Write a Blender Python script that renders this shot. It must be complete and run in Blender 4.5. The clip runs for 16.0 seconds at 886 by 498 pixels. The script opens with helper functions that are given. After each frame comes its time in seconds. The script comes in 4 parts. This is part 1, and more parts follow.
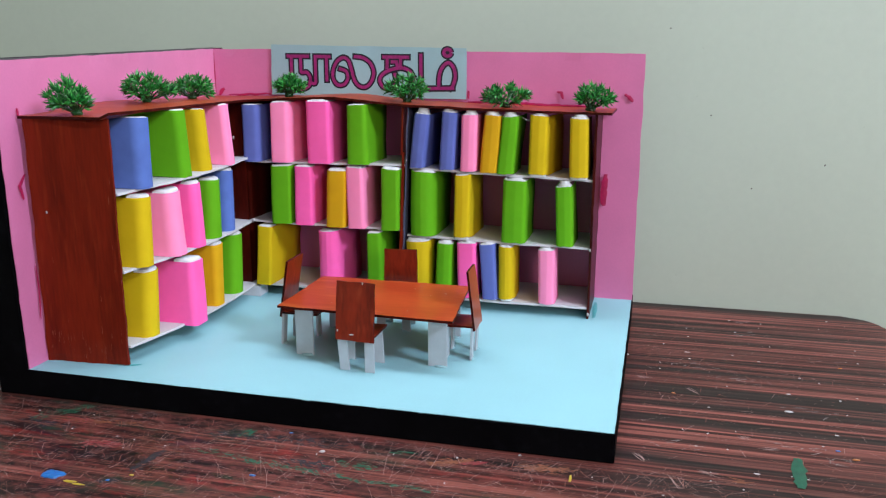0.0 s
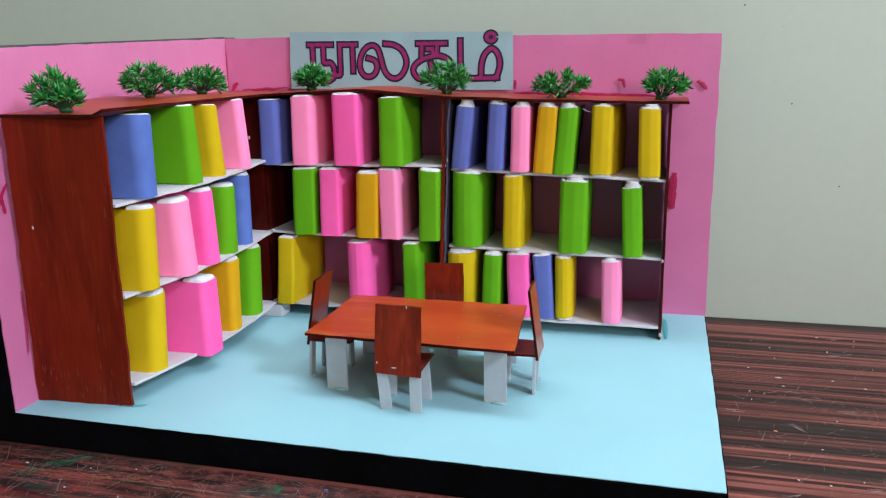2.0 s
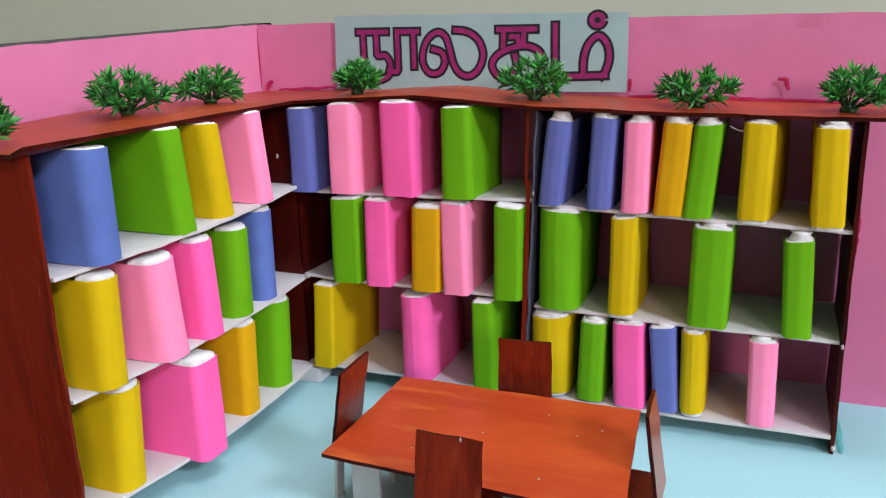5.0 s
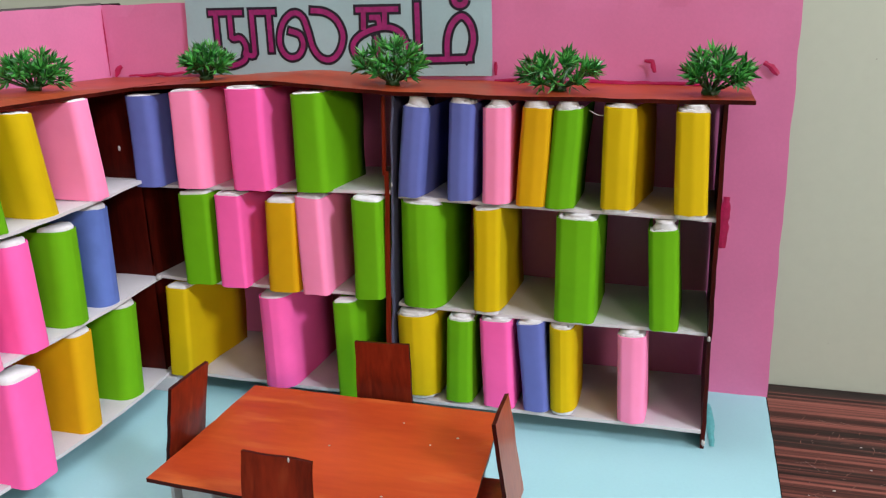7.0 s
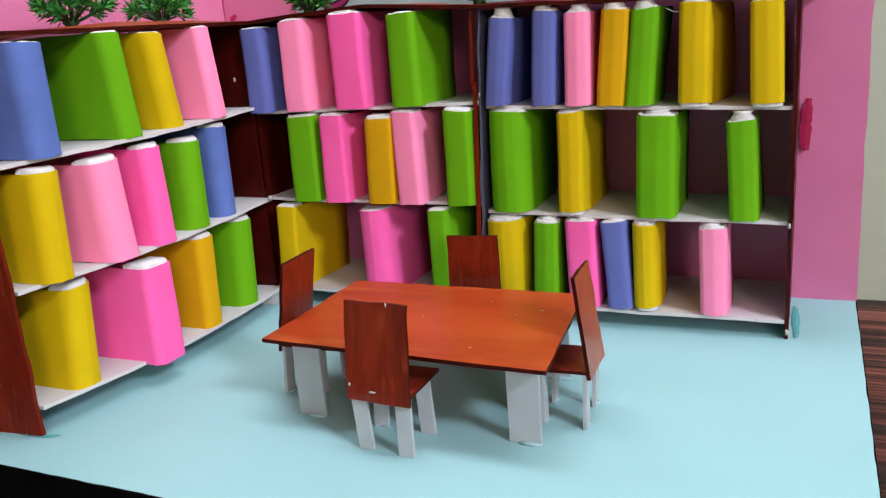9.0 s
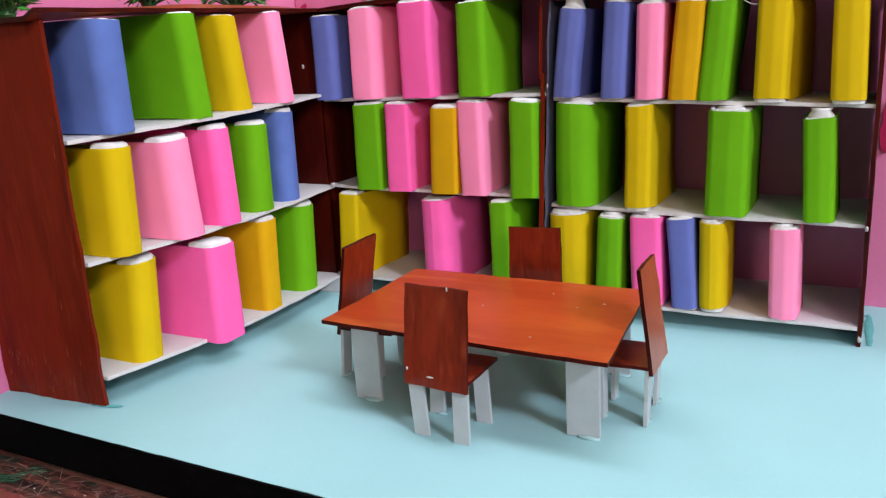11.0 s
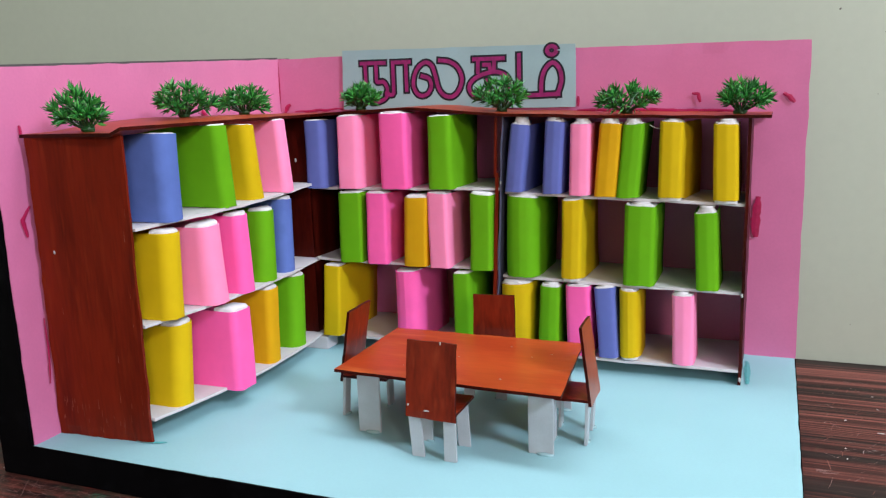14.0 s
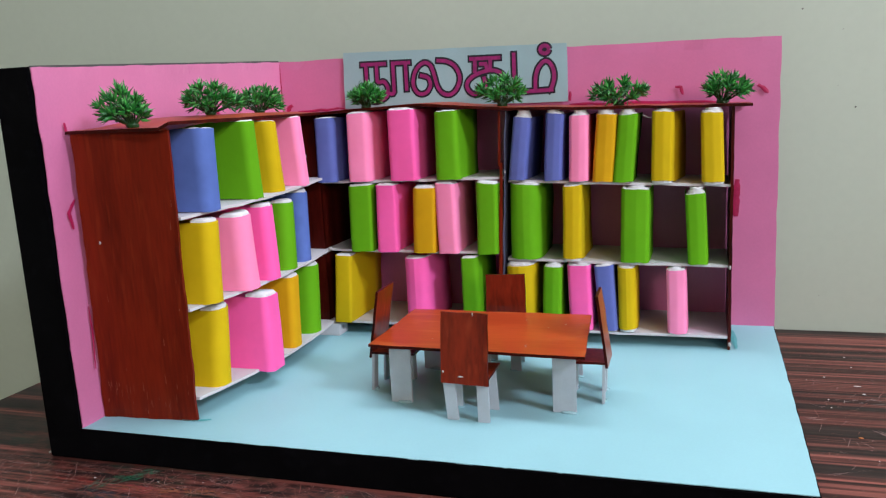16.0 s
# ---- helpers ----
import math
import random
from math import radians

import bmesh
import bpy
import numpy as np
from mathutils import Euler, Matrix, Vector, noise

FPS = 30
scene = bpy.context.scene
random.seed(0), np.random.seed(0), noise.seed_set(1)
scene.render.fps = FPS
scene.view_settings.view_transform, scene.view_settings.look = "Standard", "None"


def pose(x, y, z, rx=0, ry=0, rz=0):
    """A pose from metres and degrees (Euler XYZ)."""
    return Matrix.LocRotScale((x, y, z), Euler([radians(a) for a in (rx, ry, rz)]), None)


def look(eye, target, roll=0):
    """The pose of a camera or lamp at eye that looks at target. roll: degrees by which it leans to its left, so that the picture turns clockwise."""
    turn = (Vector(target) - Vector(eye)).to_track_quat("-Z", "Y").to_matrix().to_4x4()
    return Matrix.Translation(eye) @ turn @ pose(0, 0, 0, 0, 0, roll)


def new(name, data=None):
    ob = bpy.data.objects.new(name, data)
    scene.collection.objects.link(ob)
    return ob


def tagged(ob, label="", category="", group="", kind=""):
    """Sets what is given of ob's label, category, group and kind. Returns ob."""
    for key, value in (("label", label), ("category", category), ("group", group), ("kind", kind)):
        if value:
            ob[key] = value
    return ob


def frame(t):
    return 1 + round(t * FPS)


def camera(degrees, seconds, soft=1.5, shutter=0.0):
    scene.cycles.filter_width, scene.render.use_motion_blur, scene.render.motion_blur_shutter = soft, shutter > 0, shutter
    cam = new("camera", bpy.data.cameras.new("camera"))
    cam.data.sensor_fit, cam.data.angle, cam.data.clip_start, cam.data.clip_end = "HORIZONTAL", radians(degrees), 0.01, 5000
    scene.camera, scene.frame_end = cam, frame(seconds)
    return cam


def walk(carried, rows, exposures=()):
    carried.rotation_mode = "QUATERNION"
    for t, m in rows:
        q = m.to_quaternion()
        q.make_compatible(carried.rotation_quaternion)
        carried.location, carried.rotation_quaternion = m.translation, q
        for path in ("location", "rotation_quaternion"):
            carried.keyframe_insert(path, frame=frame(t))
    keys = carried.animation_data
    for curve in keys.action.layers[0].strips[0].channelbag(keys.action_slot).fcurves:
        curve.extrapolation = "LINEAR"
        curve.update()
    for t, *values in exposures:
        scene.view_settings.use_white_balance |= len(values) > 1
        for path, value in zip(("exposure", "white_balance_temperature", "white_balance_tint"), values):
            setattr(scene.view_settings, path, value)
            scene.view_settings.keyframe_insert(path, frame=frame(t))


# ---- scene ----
cam = camera(57.0, 16.0, soft=1.25)
PATH = [
    (0, (0.515, -0.903, 0.264), (0.031, 0.984, -0.191), -0.0),
    (0.5, (0.502, -0.883, 0.266), (0.021, 1.004, -0.19), 0.0),
    (1, (0.493, -0.858, 0.264), (0.001, 1.026, -0.196), -0.3),
    (1.5, (0.477, -0.834, 0.256), (-0.012, 1.051, -0.2), -0.4),
    (2, (0.455, -0.805, 0.25), (-0.055, 1.075, -0.203), -1.0),
    (2.5, (0.441, -0.778, 0.25), (-0.116, 1.091, -0.19), -2.0),
    (3, (0.429, -0.742, 0.255), (-0.207, 1.102, -0.185), -2.5),
    (3.5, (0.422, -0.707, 0.25), (-0.287, 1.105, -0.213), -2.2),
    (3.7, (0.415, -0.693, 0.249), (-0.316, 1.107, -0.225), -2.0),
    (5.8, (0.413, -0.567, 0.28), (-0.312, 1.213, -0.274), -1.6),
    (6, (0.421, -0.563, 0.278), (-0.271, 1.228, -0.282), -1.5),
    (6.5, (0.437, -0.552, 0.27), (-0.182, 1.265, -0.294), -1.6),
    (7, (0.444, -0.553, 0.264), (-0.129, 1.279, -0.299), -1.8),
    (7.5, (0.457, -0.562, 0.248), (-0.1, 1.277, -0.307), -1.9),
    (8, (0.463, -0.579, 0.23), (-0.116, 1.256, -0.316), -3.6),
    (8.5, (0.464, -0.594, 0.215), (-0.24, 1.201, -0.317), -4.6),
    (9, (0.467, -0.601, 0.205), (-0.34, 1.153, -0.317), -4.6),
    (9.5, (0.467, -0.598, 0.197), (-0.399, 1.129, -0.321), -4.2),
    (9.7, (0.467, -0.596, 0.195), (-0.418, 1.121, -0.324), -4.1),
    (11.8, (0.456, -0.619, 0.198), (-0.473, 1.082, -0.293), -3.2),
    (12, (0.455, -0.626, 0.204), (-0.467, 1.08, -0.283), -3.1),
    (12.5, (0.462, -0.65, 0.218), (-0.443, 1.075, -0.235), -2.4),
    (13, (0.469, -0.674, 0.233), (-0.387, 1.082, -0.191), -2.1),
    (13.5, (0.475, -0.711, 0.239), (-0.323, 1.079, -0.158), -2.0),
    (14, (0.475, -0.738, 0.236), (-0.261, 1.083, -0.14), -1.9),
    (14.5, (0.47, -0.759, 0.232), (-0.19, 1.094, -0.133), -2.3),
    (15, (0.466, -0.784, 0.23), (-0.151, 1.085, -0.124), -2.8),
    (15.5, (0.447, -0.808, 0.233), (-0.16, 1.065, -0.119), -2.9),
    (16, (0.436, -0.807, 0.226), (-0.169, 1.066, -0.131), -2.8),
]
walk(cam, [(t, look(eye, target, roll)) for t, eye, target, roll in PATH],
     exposures=[(0, 0.0, 6080, 8), (2.5, 0.0, 6250, 9), (3.5, 0.0, 6450, 10), (6.5, -0.04, 6900, 11), (9.5, -0.05, 6900, 11), (12.5, 0.03, 6750, 11), (14.5, 0.0, 6500, 10), (16, -0.08, 6400, 10)])

# ---------------------------------------------------------------- world and light
world = bpy.data.worlds.new("world")
scene.world = world
world.use_nodes = True
world.node_tree.nodes["Background"].inputs[0].default_value = (0.8, 0.85, 0.9, 1)
world.node_tree.nodes["Background"].inputs[1].default_value = 0.025


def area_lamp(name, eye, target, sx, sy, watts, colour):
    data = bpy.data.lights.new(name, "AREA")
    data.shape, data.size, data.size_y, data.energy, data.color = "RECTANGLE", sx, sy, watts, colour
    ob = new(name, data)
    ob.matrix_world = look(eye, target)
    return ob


area_lamp("tube_light_wall", (0.34, -0.10, 1.22), (0.32, -0.24, 0.0), 1.2, 0.24, 11.2, (0.98, 1.0, 1.16))
# unseen key light, aimed to match shadows on the books; its source is unknown
area_lamp("key_light_right", (2.45, -1.25, 1.72), (0.25, -0.15, 0.10), 0.45, 0.36, 55, (0.95, 1.0, 1.22))
# unseen warm fill, added to brighten and redden the shaded shelf recesses
area_lamp("warm_recess_fill", (2.05, -3.10, 1.10), (0.25, -0.15, 0.10), 1.2, 0.6, 67, (0.94, 0.76, 0.75))


# ---------------------------------------------------------------- materials
def material(name, colour, rough=0.6, vary=0.12, scale=60.0, fine=900.0, bump=0.15, dist=0.0004, stretch=(1, 1, 1),
             spec=0.5, coat=0.0, per_object=0.0, metal=0.0, dark=None, streak=None):
    """Two scales of variation in colour and a fine relief, in object metres."""
    m = bpy.data.materials.new(name)
    m.use_nodes = True
    nt = m.node_tree
    b = nt.nodes["Principled BSDF"]
    b.inputs["Roughness"].default_value = rough
    b.inputs["Specular IOR Level"].default_value = spec
    b.inputs["Coat Weight"].default_value = coat
    b.inputs["Coat Roughness"].default_value = 0.15
    b.inputs["Metallic"].default_value = metal
    tc = nt.nodes.new("ShaderNodeTexCoord")
    mp = nt.nodes.new("ShaderNodeMapping")
    mp.inputs["Scale"].default_value = stretch
    nt.links.new(tc.outputs["Object"], mp.inputs[0])
    if per_object:
        oi = nt.nodes.new("ShaderNodeObjectInfo")
        mul = nt.nodes.new("ShaderNodeVectorMath")
        mul.operation = "SCALE"
        comb = nt.nodes.new("ShaderNodeCombineXYZ")
        for i in range(3):
            nt.links.new(oi.outputs["Random"], comb.inputs[i])
        nt.links.new(comb.outputs[0], mul.inputs[0])
        mul.inputs["Scale"].default_value = 7.0
        nt.links.new(mul.outputs[0], mp.inputs["Location"])
    n1 = nt.nodes.new("ShaderNodeTexNoise")
    n1.inputs["Scale"].default_value, n1.inputs["Detail"].default_value = scale, 4
    n2 = nt.nodes.new("ShaderNodeTexNoise")
    n2.inputs["Scale"].default_value, n2.inputs["Detail"].default_value = fine, 3
    nt.links.new(mp.outputs[0], n1.inputs["Vector"])
    nt.links.new(mp.outputs[0], n2.inputs["Vector"])
    ramp = nt.nodes.new("ShaderNodeValToRGB")
    dk = dark or tuple(c * (1 - vary * 1.6) for c in colour)
    lt = tuple(min(1, c * (1 + vary)) for c in colour)
    ramp.color_ramp.elements[0].position, ramp.color_ramp.elements[0].color = 0.3, (*dk, 1)
    ramp.color_ramp.elements[1].position, ramp.color_ramp.elements[1].color = 0.7, (*lt, 1)
    mix = nt.nodes.new("ShaderNodeMix")
    mix.data_type = "FLOAT"
    mix.inputs[0].default_value = 0.3
    nt.links.new(n1.outputs[0], mix.inputs[2])
    nt.links.new(n2.outputs[0], mix.inputs[3])
    nt.links.new(mix.outputs[0], ramp.inputs[0])
    out = ramp.outputs[0]
    if streak:
        n3 = nt.nodes.new("ShaderNodeTexNoise")
        n3.inputs["Scale"].default_value, n3.inputs["Detail"].default_value = scale * 3.5, 5
        nt.links.new(mp.outputs[0], n3.inputs["Vector"])
        r3 = nt.nodes.new("ShaderNodeValToRGB")
        r3.color_ramp.elements[0].position, r3.color_ramp.elements[0].color = 0.56, (0, 0, 0, 1)
        r3.color_ramp.elements[1].position, r3.color_ramp.elements[1].color = 0.74, (1, 1, 1, 1)
        nt.links.new(n3.outputs[0], r3.inputs[0])
        mc = nt.nodes.new("ShaderNodeMix")
        mc.data_type = "RGBA"
        nt.links.new(r3.outputs[0], mc.inputs[0])
        nt.links.new(out, mc.inputs[6])
        mc.inputs[7].default_value = (*streak, 1)
        out = mc.outputs[2]
    nt.links.new(out, b.inputs["Base Color"])
    bp = nt.nodes.new("ShaderNodeBump")
    bp.inputs["Strength"].default_value, bp.inputs["Distance"].default_value = bump, dist
    nt.links.new(mix.outputs[0], bp.inputs["Height"])
    nt.links.new(bp.outputs[0], b.inputs["Normal"])
    return m


PAPER = dict(rough=0.8, scale=38, fine=150, bump=0.26, dist=0.0011, spec=0.2, per_object=1)
BLUE = material("blue_paper", (0.116, 0.148, 0.424), vary=0.05, **PAPER)
# more wrinkled blue paper, lightened in colour because its books face the light
BLUE_LIT = material("blue_paper_lit", (0.1, 0.168, 0.464), vary=0.09, **{**PAPER, "bump": 0.62, "fine": 100})
GREEN = material("green_paper", (0.12, 0.388, 0.004), vary=0.05, **PAPER)
YELLOW = material("yellow_paper", (0.608, 0.428, 0.0024), vary=0.04, **PAPER)
# yellow paper with orange light bounced off pink books mixed into its colour
YELLOW_BOUNCE = material("yellow_paper_bounce", (0.64, 0.352, 0.0032), vary=0.04, **PAPER)
ROSE = material("light_pink_paper", (1.0, 0.275, 0.49), vary=0.03, **PAPER)
HOT = material("hot_pink_paper", (0.97, 0.122, 0.415), vary=0.04, **PAPER)
CORE = material("white_foam", (0.656, 0.672, 0.672), 0.85, 0.06, 250, 1500, 0.6, 0.0008)
SHEET = material("white_sheet", (0.592, 0.584, 0.592), 0.6, 0.05, 40, 700, 0.1)
PINK = material("pink_paper", (0.60, 0.158, 0.325), 0.45, 0.05, 25, 500, 0.25, 0.0006, spec=0.5, coat=0.12)
PINK.node_tree.nodes["Principled BSDF"].inputs["Sheen Weight"].default_value = 0.3
AQUA = material("aqua_paper", (0.283, 0.528, 0.558), 0.55, 0.035, 12, 500, 0.12, 0.0004, spec=0.3)
BLACK = material("black_tape", (0.0022, 0.0022, 0.0027), 0.6, 0.3, 30, 600, 0.2, spec=0.03, streak=(0.004, 0.004, 0.005))
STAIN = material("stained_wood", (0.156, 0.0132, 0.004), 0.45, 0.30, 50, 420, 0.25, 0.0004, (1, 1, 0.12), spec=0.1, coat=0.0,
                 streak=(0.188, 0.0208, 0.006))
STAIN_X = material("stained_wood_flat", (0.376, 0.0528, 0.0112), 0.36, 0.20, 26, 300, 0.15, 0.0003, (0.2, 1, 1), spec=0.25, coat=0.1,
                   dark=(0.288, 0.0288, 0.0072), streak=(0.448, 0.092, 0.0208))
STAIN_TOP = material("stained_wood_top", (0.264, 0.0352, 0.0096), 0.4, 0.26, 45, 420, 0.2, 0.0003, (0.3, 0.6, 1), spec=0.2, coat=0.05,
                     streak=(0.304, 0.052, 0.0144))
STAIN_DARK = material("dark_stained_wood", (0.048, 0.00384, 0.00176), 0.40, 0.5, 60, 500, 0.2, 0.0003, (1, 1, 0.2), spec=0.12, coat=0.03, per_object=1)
CHAIR_WOOD = material("figured_wood", (0.172, 0.0168, 0.0052), 0.30, 0.42, 48, 500, 0.15, 0.0003, (1, 1, 0.2), spec=0.3, coat=0.12, per_object=1,
                      dark=(0.068, 0.0056, 0.0024), streak=(0.24, 0.0336, 0.0112))
CHAIR_WOOD.node_tree.nodes["Noise Texture"].inputs["Distortion"].default_value = 1.4
CHAIR_PALE = material("light_figured_wood", (0.30, 0.062, 0.018), 0.30, 0.35, 34, 500, 0.15, 0.0003, (1, 1, 0.2), spec=0.3, coat=0.12, per_object=1,
                      dark=(0.17, 0.024, 0.008), streak=(0.36, 0.10, 0.035))
# pale card; the gap's shade and blue bounce are put into this colour
CARD_SHADED = material("shaded_pale_card", (0.08, 0.088, 0.144), 0.7, 0.08, 60, 700, 0.15)
LEG = material("white_card", (0.392, 0.44, 0.464), 0.55, 0.06, 90, 900, 0.1)
GLUE = material("clear_glue", (0.4, 0.64, 0.672), 0.15, 0.03, 200, 900, 0.1, coat=0.4)
GLUE.node_tree.nodes["Principled BSDF"].inputs["Transmission Weight"].default_value = 0.3


def leaf_plastic():
    """Glossy green plastic, each leaf a little lighter or darker than the next."""
    m = material("green_plastic", (0.0176, 0.184, 0.0208), 0.38, 0.3, 160, 900, 0.1)
    nt = m.node_tree
    geo = nt.nodes.new("ShaderNodeNewGeometry")
    r = nt.nodes.new("ShaderNodeValToRGB")
    r.color_ramp.elements.new(0.6)
    for e, (p, c) in zip(r.color_ramp.elements, ((0.0, (0.004, 0.050, 0.010)), (0.55, (0.015, 0.175, 0.024)), (1.0, (0.070, 0.36, 0.060)))):
        e.position, e.color = p, (*c, 1)
    nt.links.new(geo.outputs["Random Per Island"], r.inputs[0])
    nt.links.new(r.outputs[0], nt.nodes["Principled BSDF"].inputs["Base Color"])
    return m


LEAF = leaf_plastic()
STEM = material("dark_green_plastic", (0.0096, 0.06, 0.0112), 0.45, 0.3, 200, 900, 0.1)
SIGN = material("pale_blue_paper", (0.296, 0.456, 0.472), 0.6, 0.04, 20, 500, 0.15)
INK = material("black_marker", (0.0096, 0.008, 0.0176), 0.5, 0.2, 200, 900, 0.05)
MAGENTA = material("magenta_marker", (0.272, 0.0128, 0.128), 0.5, 0.22, 220, 900, 0.05)
VARNISH_AND_FOLD = material("varnish_and_fold_shadow", (0.4, 0.0144, 0.08), 0.35, 0.2, 150, 600, 0.1, spec=0.3, coat=0.15)
TEAL = material("teal_paint", (0.08, 0.4, 0.4), 0.5, 0.15, 150, 600, 0.1)
WALLPAINT = material("wall_paint", (0.435, 0.488, 0.386), 0.6, 0.035, 3.0, 120, 0.25, 0.001)
CEILING = material("ceiling_paint", (0.6, 0.6, 0.576), 0.8, 0.03, 3.0, 120, 0.1)
FLOORING = material("floor_tile", (0.272, 0.248, 0.224), 0.5, 0.1, 4.0, 120, 0.1)
WHITE_DOT = material("white_paint", (0.448, 0.44, 0.424), 0.5, 0.08, 200, 900, 0.1)
BLUE_DOT = material("blue_paint", (0.016, 0.136, 0.4), 0.4, 0.15, 200, 900, 0.1)
GREEN_DOT = material("green_paint", (0.0048, 0.076, 0.036), 0.45, 0.2, 200, 900, 0.1)
YELLOW_DOT = material("yellow_paint", (0.44, 0.336, 0.024), 0.45, 0.15, 200, 900, 0.1)
ORANGE_DOT = material("orange_paint", (0.48, 0.16, 0.032), 0.45, 0.15, 200, 900, 0.1)
SCRATCH = material("scratched_laminate", (0.32, 0.2, 0.176), 0.6, 0.2, 100, 900, 0.1)
SCUFF = material("white_scuff", (0.264, 0.232, 0.216), 0.6, 0.3, 100, 900, 0.1)
WORN = material("worn_laminate", (0.192, 0.068, 0.048), 0.6, 0.3, 100, 900, 0.1)
LIT_EDGE = material("lit_board_edge", (0.068, 0.068, 0.064), 0.8, 0.2, 60, 500, 0.2)
FLECK = material("dry_brush", (0.232, 0.056, 0.024), 0.7, 0.2, 100, 900, 0.1)
GRIME = material("dark_grime", (0.0176, 0.016, 0.0208), 0.6, 0.3, 150, 900, 0.1)
BARE = material("bare_brown_board", (0.192, 0.06, 0.024), 0.7, 0.2, 150, 900, 0.1)
REDDISH = material("red_paint_film", (0.208, 0.0224, 0.024), 0.55, 0.25, 150, 900, 0.1)
DUST = material("wall_speck", (0.15, 0.14, 0.12), 0.8, 0.2, 200, 900, 0.1)


TABLE_Z = -0.024
GROUND = TABLE_Z - 0.76


def laminate():
    """Dark rosewood-pattern laminate: long streaks along x, worn gloss."""
    m = bpy.data.materials.new("rosewood_laminate")
    m.use_nodes = True
    nt = m.node_tree
    b = nt.nodes["Principled BSDF"]
    b.inputs["Specular IOR Level"].default_value = 0.15
    tc = nt.nodes.new("ShaderNodeTexCoord")

    def streaks(sx, sy, detail, rough):
        mp = nt.nodes.new("ShaderNodeMapping")
        mp.inputs["Scale"].default_value = (sx, sy, 1)
        mp.inputs["Rotation"].default_value = (0, 0, radians(-1.0))
        n = nt.nodes.new("ShaderNodeTexNoise")
        n.inputs["Scale"].default_value, n.inputs["Detail"].default_value, n.inputs["Roughness"].default_value = 1, detail, rough
        nt.links.new(tc.outputs["Object"], mp.inputs[0])
        nt.links.new(mp.outputs[0], n.inputs["Vector"])
        return n.outputs[0]

    def ramp(src, stops):
        r = nt.nodes.new("ShaderNodeValToRGB")
        while len(r.color_ramp.elements) < len(stops):
            r.color_ramp.elements.new(0.5)
        for e, (p, c) in zip(r.color_ramp.elements, stops):
            e.position, e.color = p, (*c, 1)
        nt.links.new(src, r.inputs[0])
        return r.outputs[0]

    def mixed(fac, a, c):
        mx = nt.nodes.new("ShaderNodeMix")
        mx.data_type = "RGBA"
        if isinstance(fac, float):
            mx.inputs[0].default_value = fac
        else:
            nt.links.new(fac, mx.inputs[0])
        nt.links.new(a, mx.inputs[6])
        nt.links.new(c, mx.inputs[7])
        return mx.outputs[2]

    fine = streaks(2.5, 230, 5, 0.65)
    band = ramp(streaks(0.7, 38, 4, 0.6), [(0.45, (0, 0, 0)), (0.53, (1, 1, 1))])
    deep = ramp(fine, [(0.38, (0.006, 0.0048, 0.0044)), (0.60, (0.034, 0.0175, 0.0145))])
    rosy = ramp(fine, [(0.36, (0.008, 0.0046, 0.004)), (0.48, (0.058, 0.0175, 0.0135)), (0.65, (0.26, 0.082, 0.061))])
    col = mixed(band, deep, rosy)

    def colour(r, g, bl):
        c = nt.nodes.new("ShaderNodeRGB")
        c.outputs[0].default_value = (r, g, bl, 1)
        return c.outputs[0]

    def times(a, c):
        k = nt.nodes.new("ShaderNodeMath")
        k.operation = "MULTIPLY"
        nt.links.new(a, k.inputs[0])
        nt.links.new(c, k.inputs[1])
        return k.outputs[0]

    gap = nt.nodes.new("ShaderNodeVectorMath")
    gap.operation = "DISTANCE"
    gap.inputs[1].default_value = (0.15, -0.56, TABLE_Z - GROUND)
    nt.links.new(tc.outputs["Object"], gap.inputs[0])
    zone = nt.nodes.new("ShaderNodeMapRange")
    zone.inputs[1].default_value, zone.inputs[2].default_value, zone.inputs[3].default_value, zone.inputs[4].default_value = 0.24, 0.43, 1.0, 0.0
    nt.links.new(gap.outputs["Value"], zone.inputs[0])
    # a worker's corner: rubbed bare, with residues of green, red and blue paint, and dark grime painted blacker for the
    # base's contact shadow
    rub = ramp(streaks(60, 130, 6, 0.7), [(0.46, (0, 0, 0)), (0.62, (0.5, 0.5, 0.5))])
    col = mixed(times(rub, zone.outputs[0]), col, colour(0.235, 0.066, 0.052))
    for sx, sy, low, high, amount, rgb in ((7, 48, 0.50, 0.60, 0.88, (0.008, 0.0056, 0.0064)), (9, 30, 0.53, 0.66, 0.75, (0.008, 0.040, 0.0225)), (13, 47, 0.56, 0.68, 0.75, (0.215, 0.021, 0.0175)), (21, 33, 0.62, 0.74, 0.5, (0.0175, 0.0225, 0.048))):
        film = ramp(streaks(sx, sy, 6, 0.68), [(low, (0, 0, 0)), (high, (amount, amount, amount))])
        col = mixed(times(film, zone.outputs[0]), col, colour(*rgb))
    nt.links.new(col, b.inputs["Base Color"])
    sm = nt.nodes.new("ShaderNodeTexNoise")
    sm.inputs["Scale"].default_value, sm.inputs["Detail"].default_value = 14, 5
    nt.links.new(tc.outputs["Object"], sm.inputs["Vector"])
    rr = nt.nodes.new("ShaderNodeMapRange")
    rr.inputs[3].default_value, rr.inputs[4].default_value = 0.28, 0.55
    nt.links.new(sm.outputs[0], rr.inputs[0])
    nt.links.new(rr.outputs[0], b.inputs["Roughness"])
    bp = nt.nodes.new("ShaderNodeBump")
    bp.inputs["Strength"].default_value, bp.inputs["Distance"].default_value = 0.15, 0.0005
    nt.links.new(streaks(6, 300, 3, 0.6), bp.inputs["Height"])
    nt.links.new(bp.outputs[0], b.inputs["Normal"])
    return m


LAMINATE = laminate()


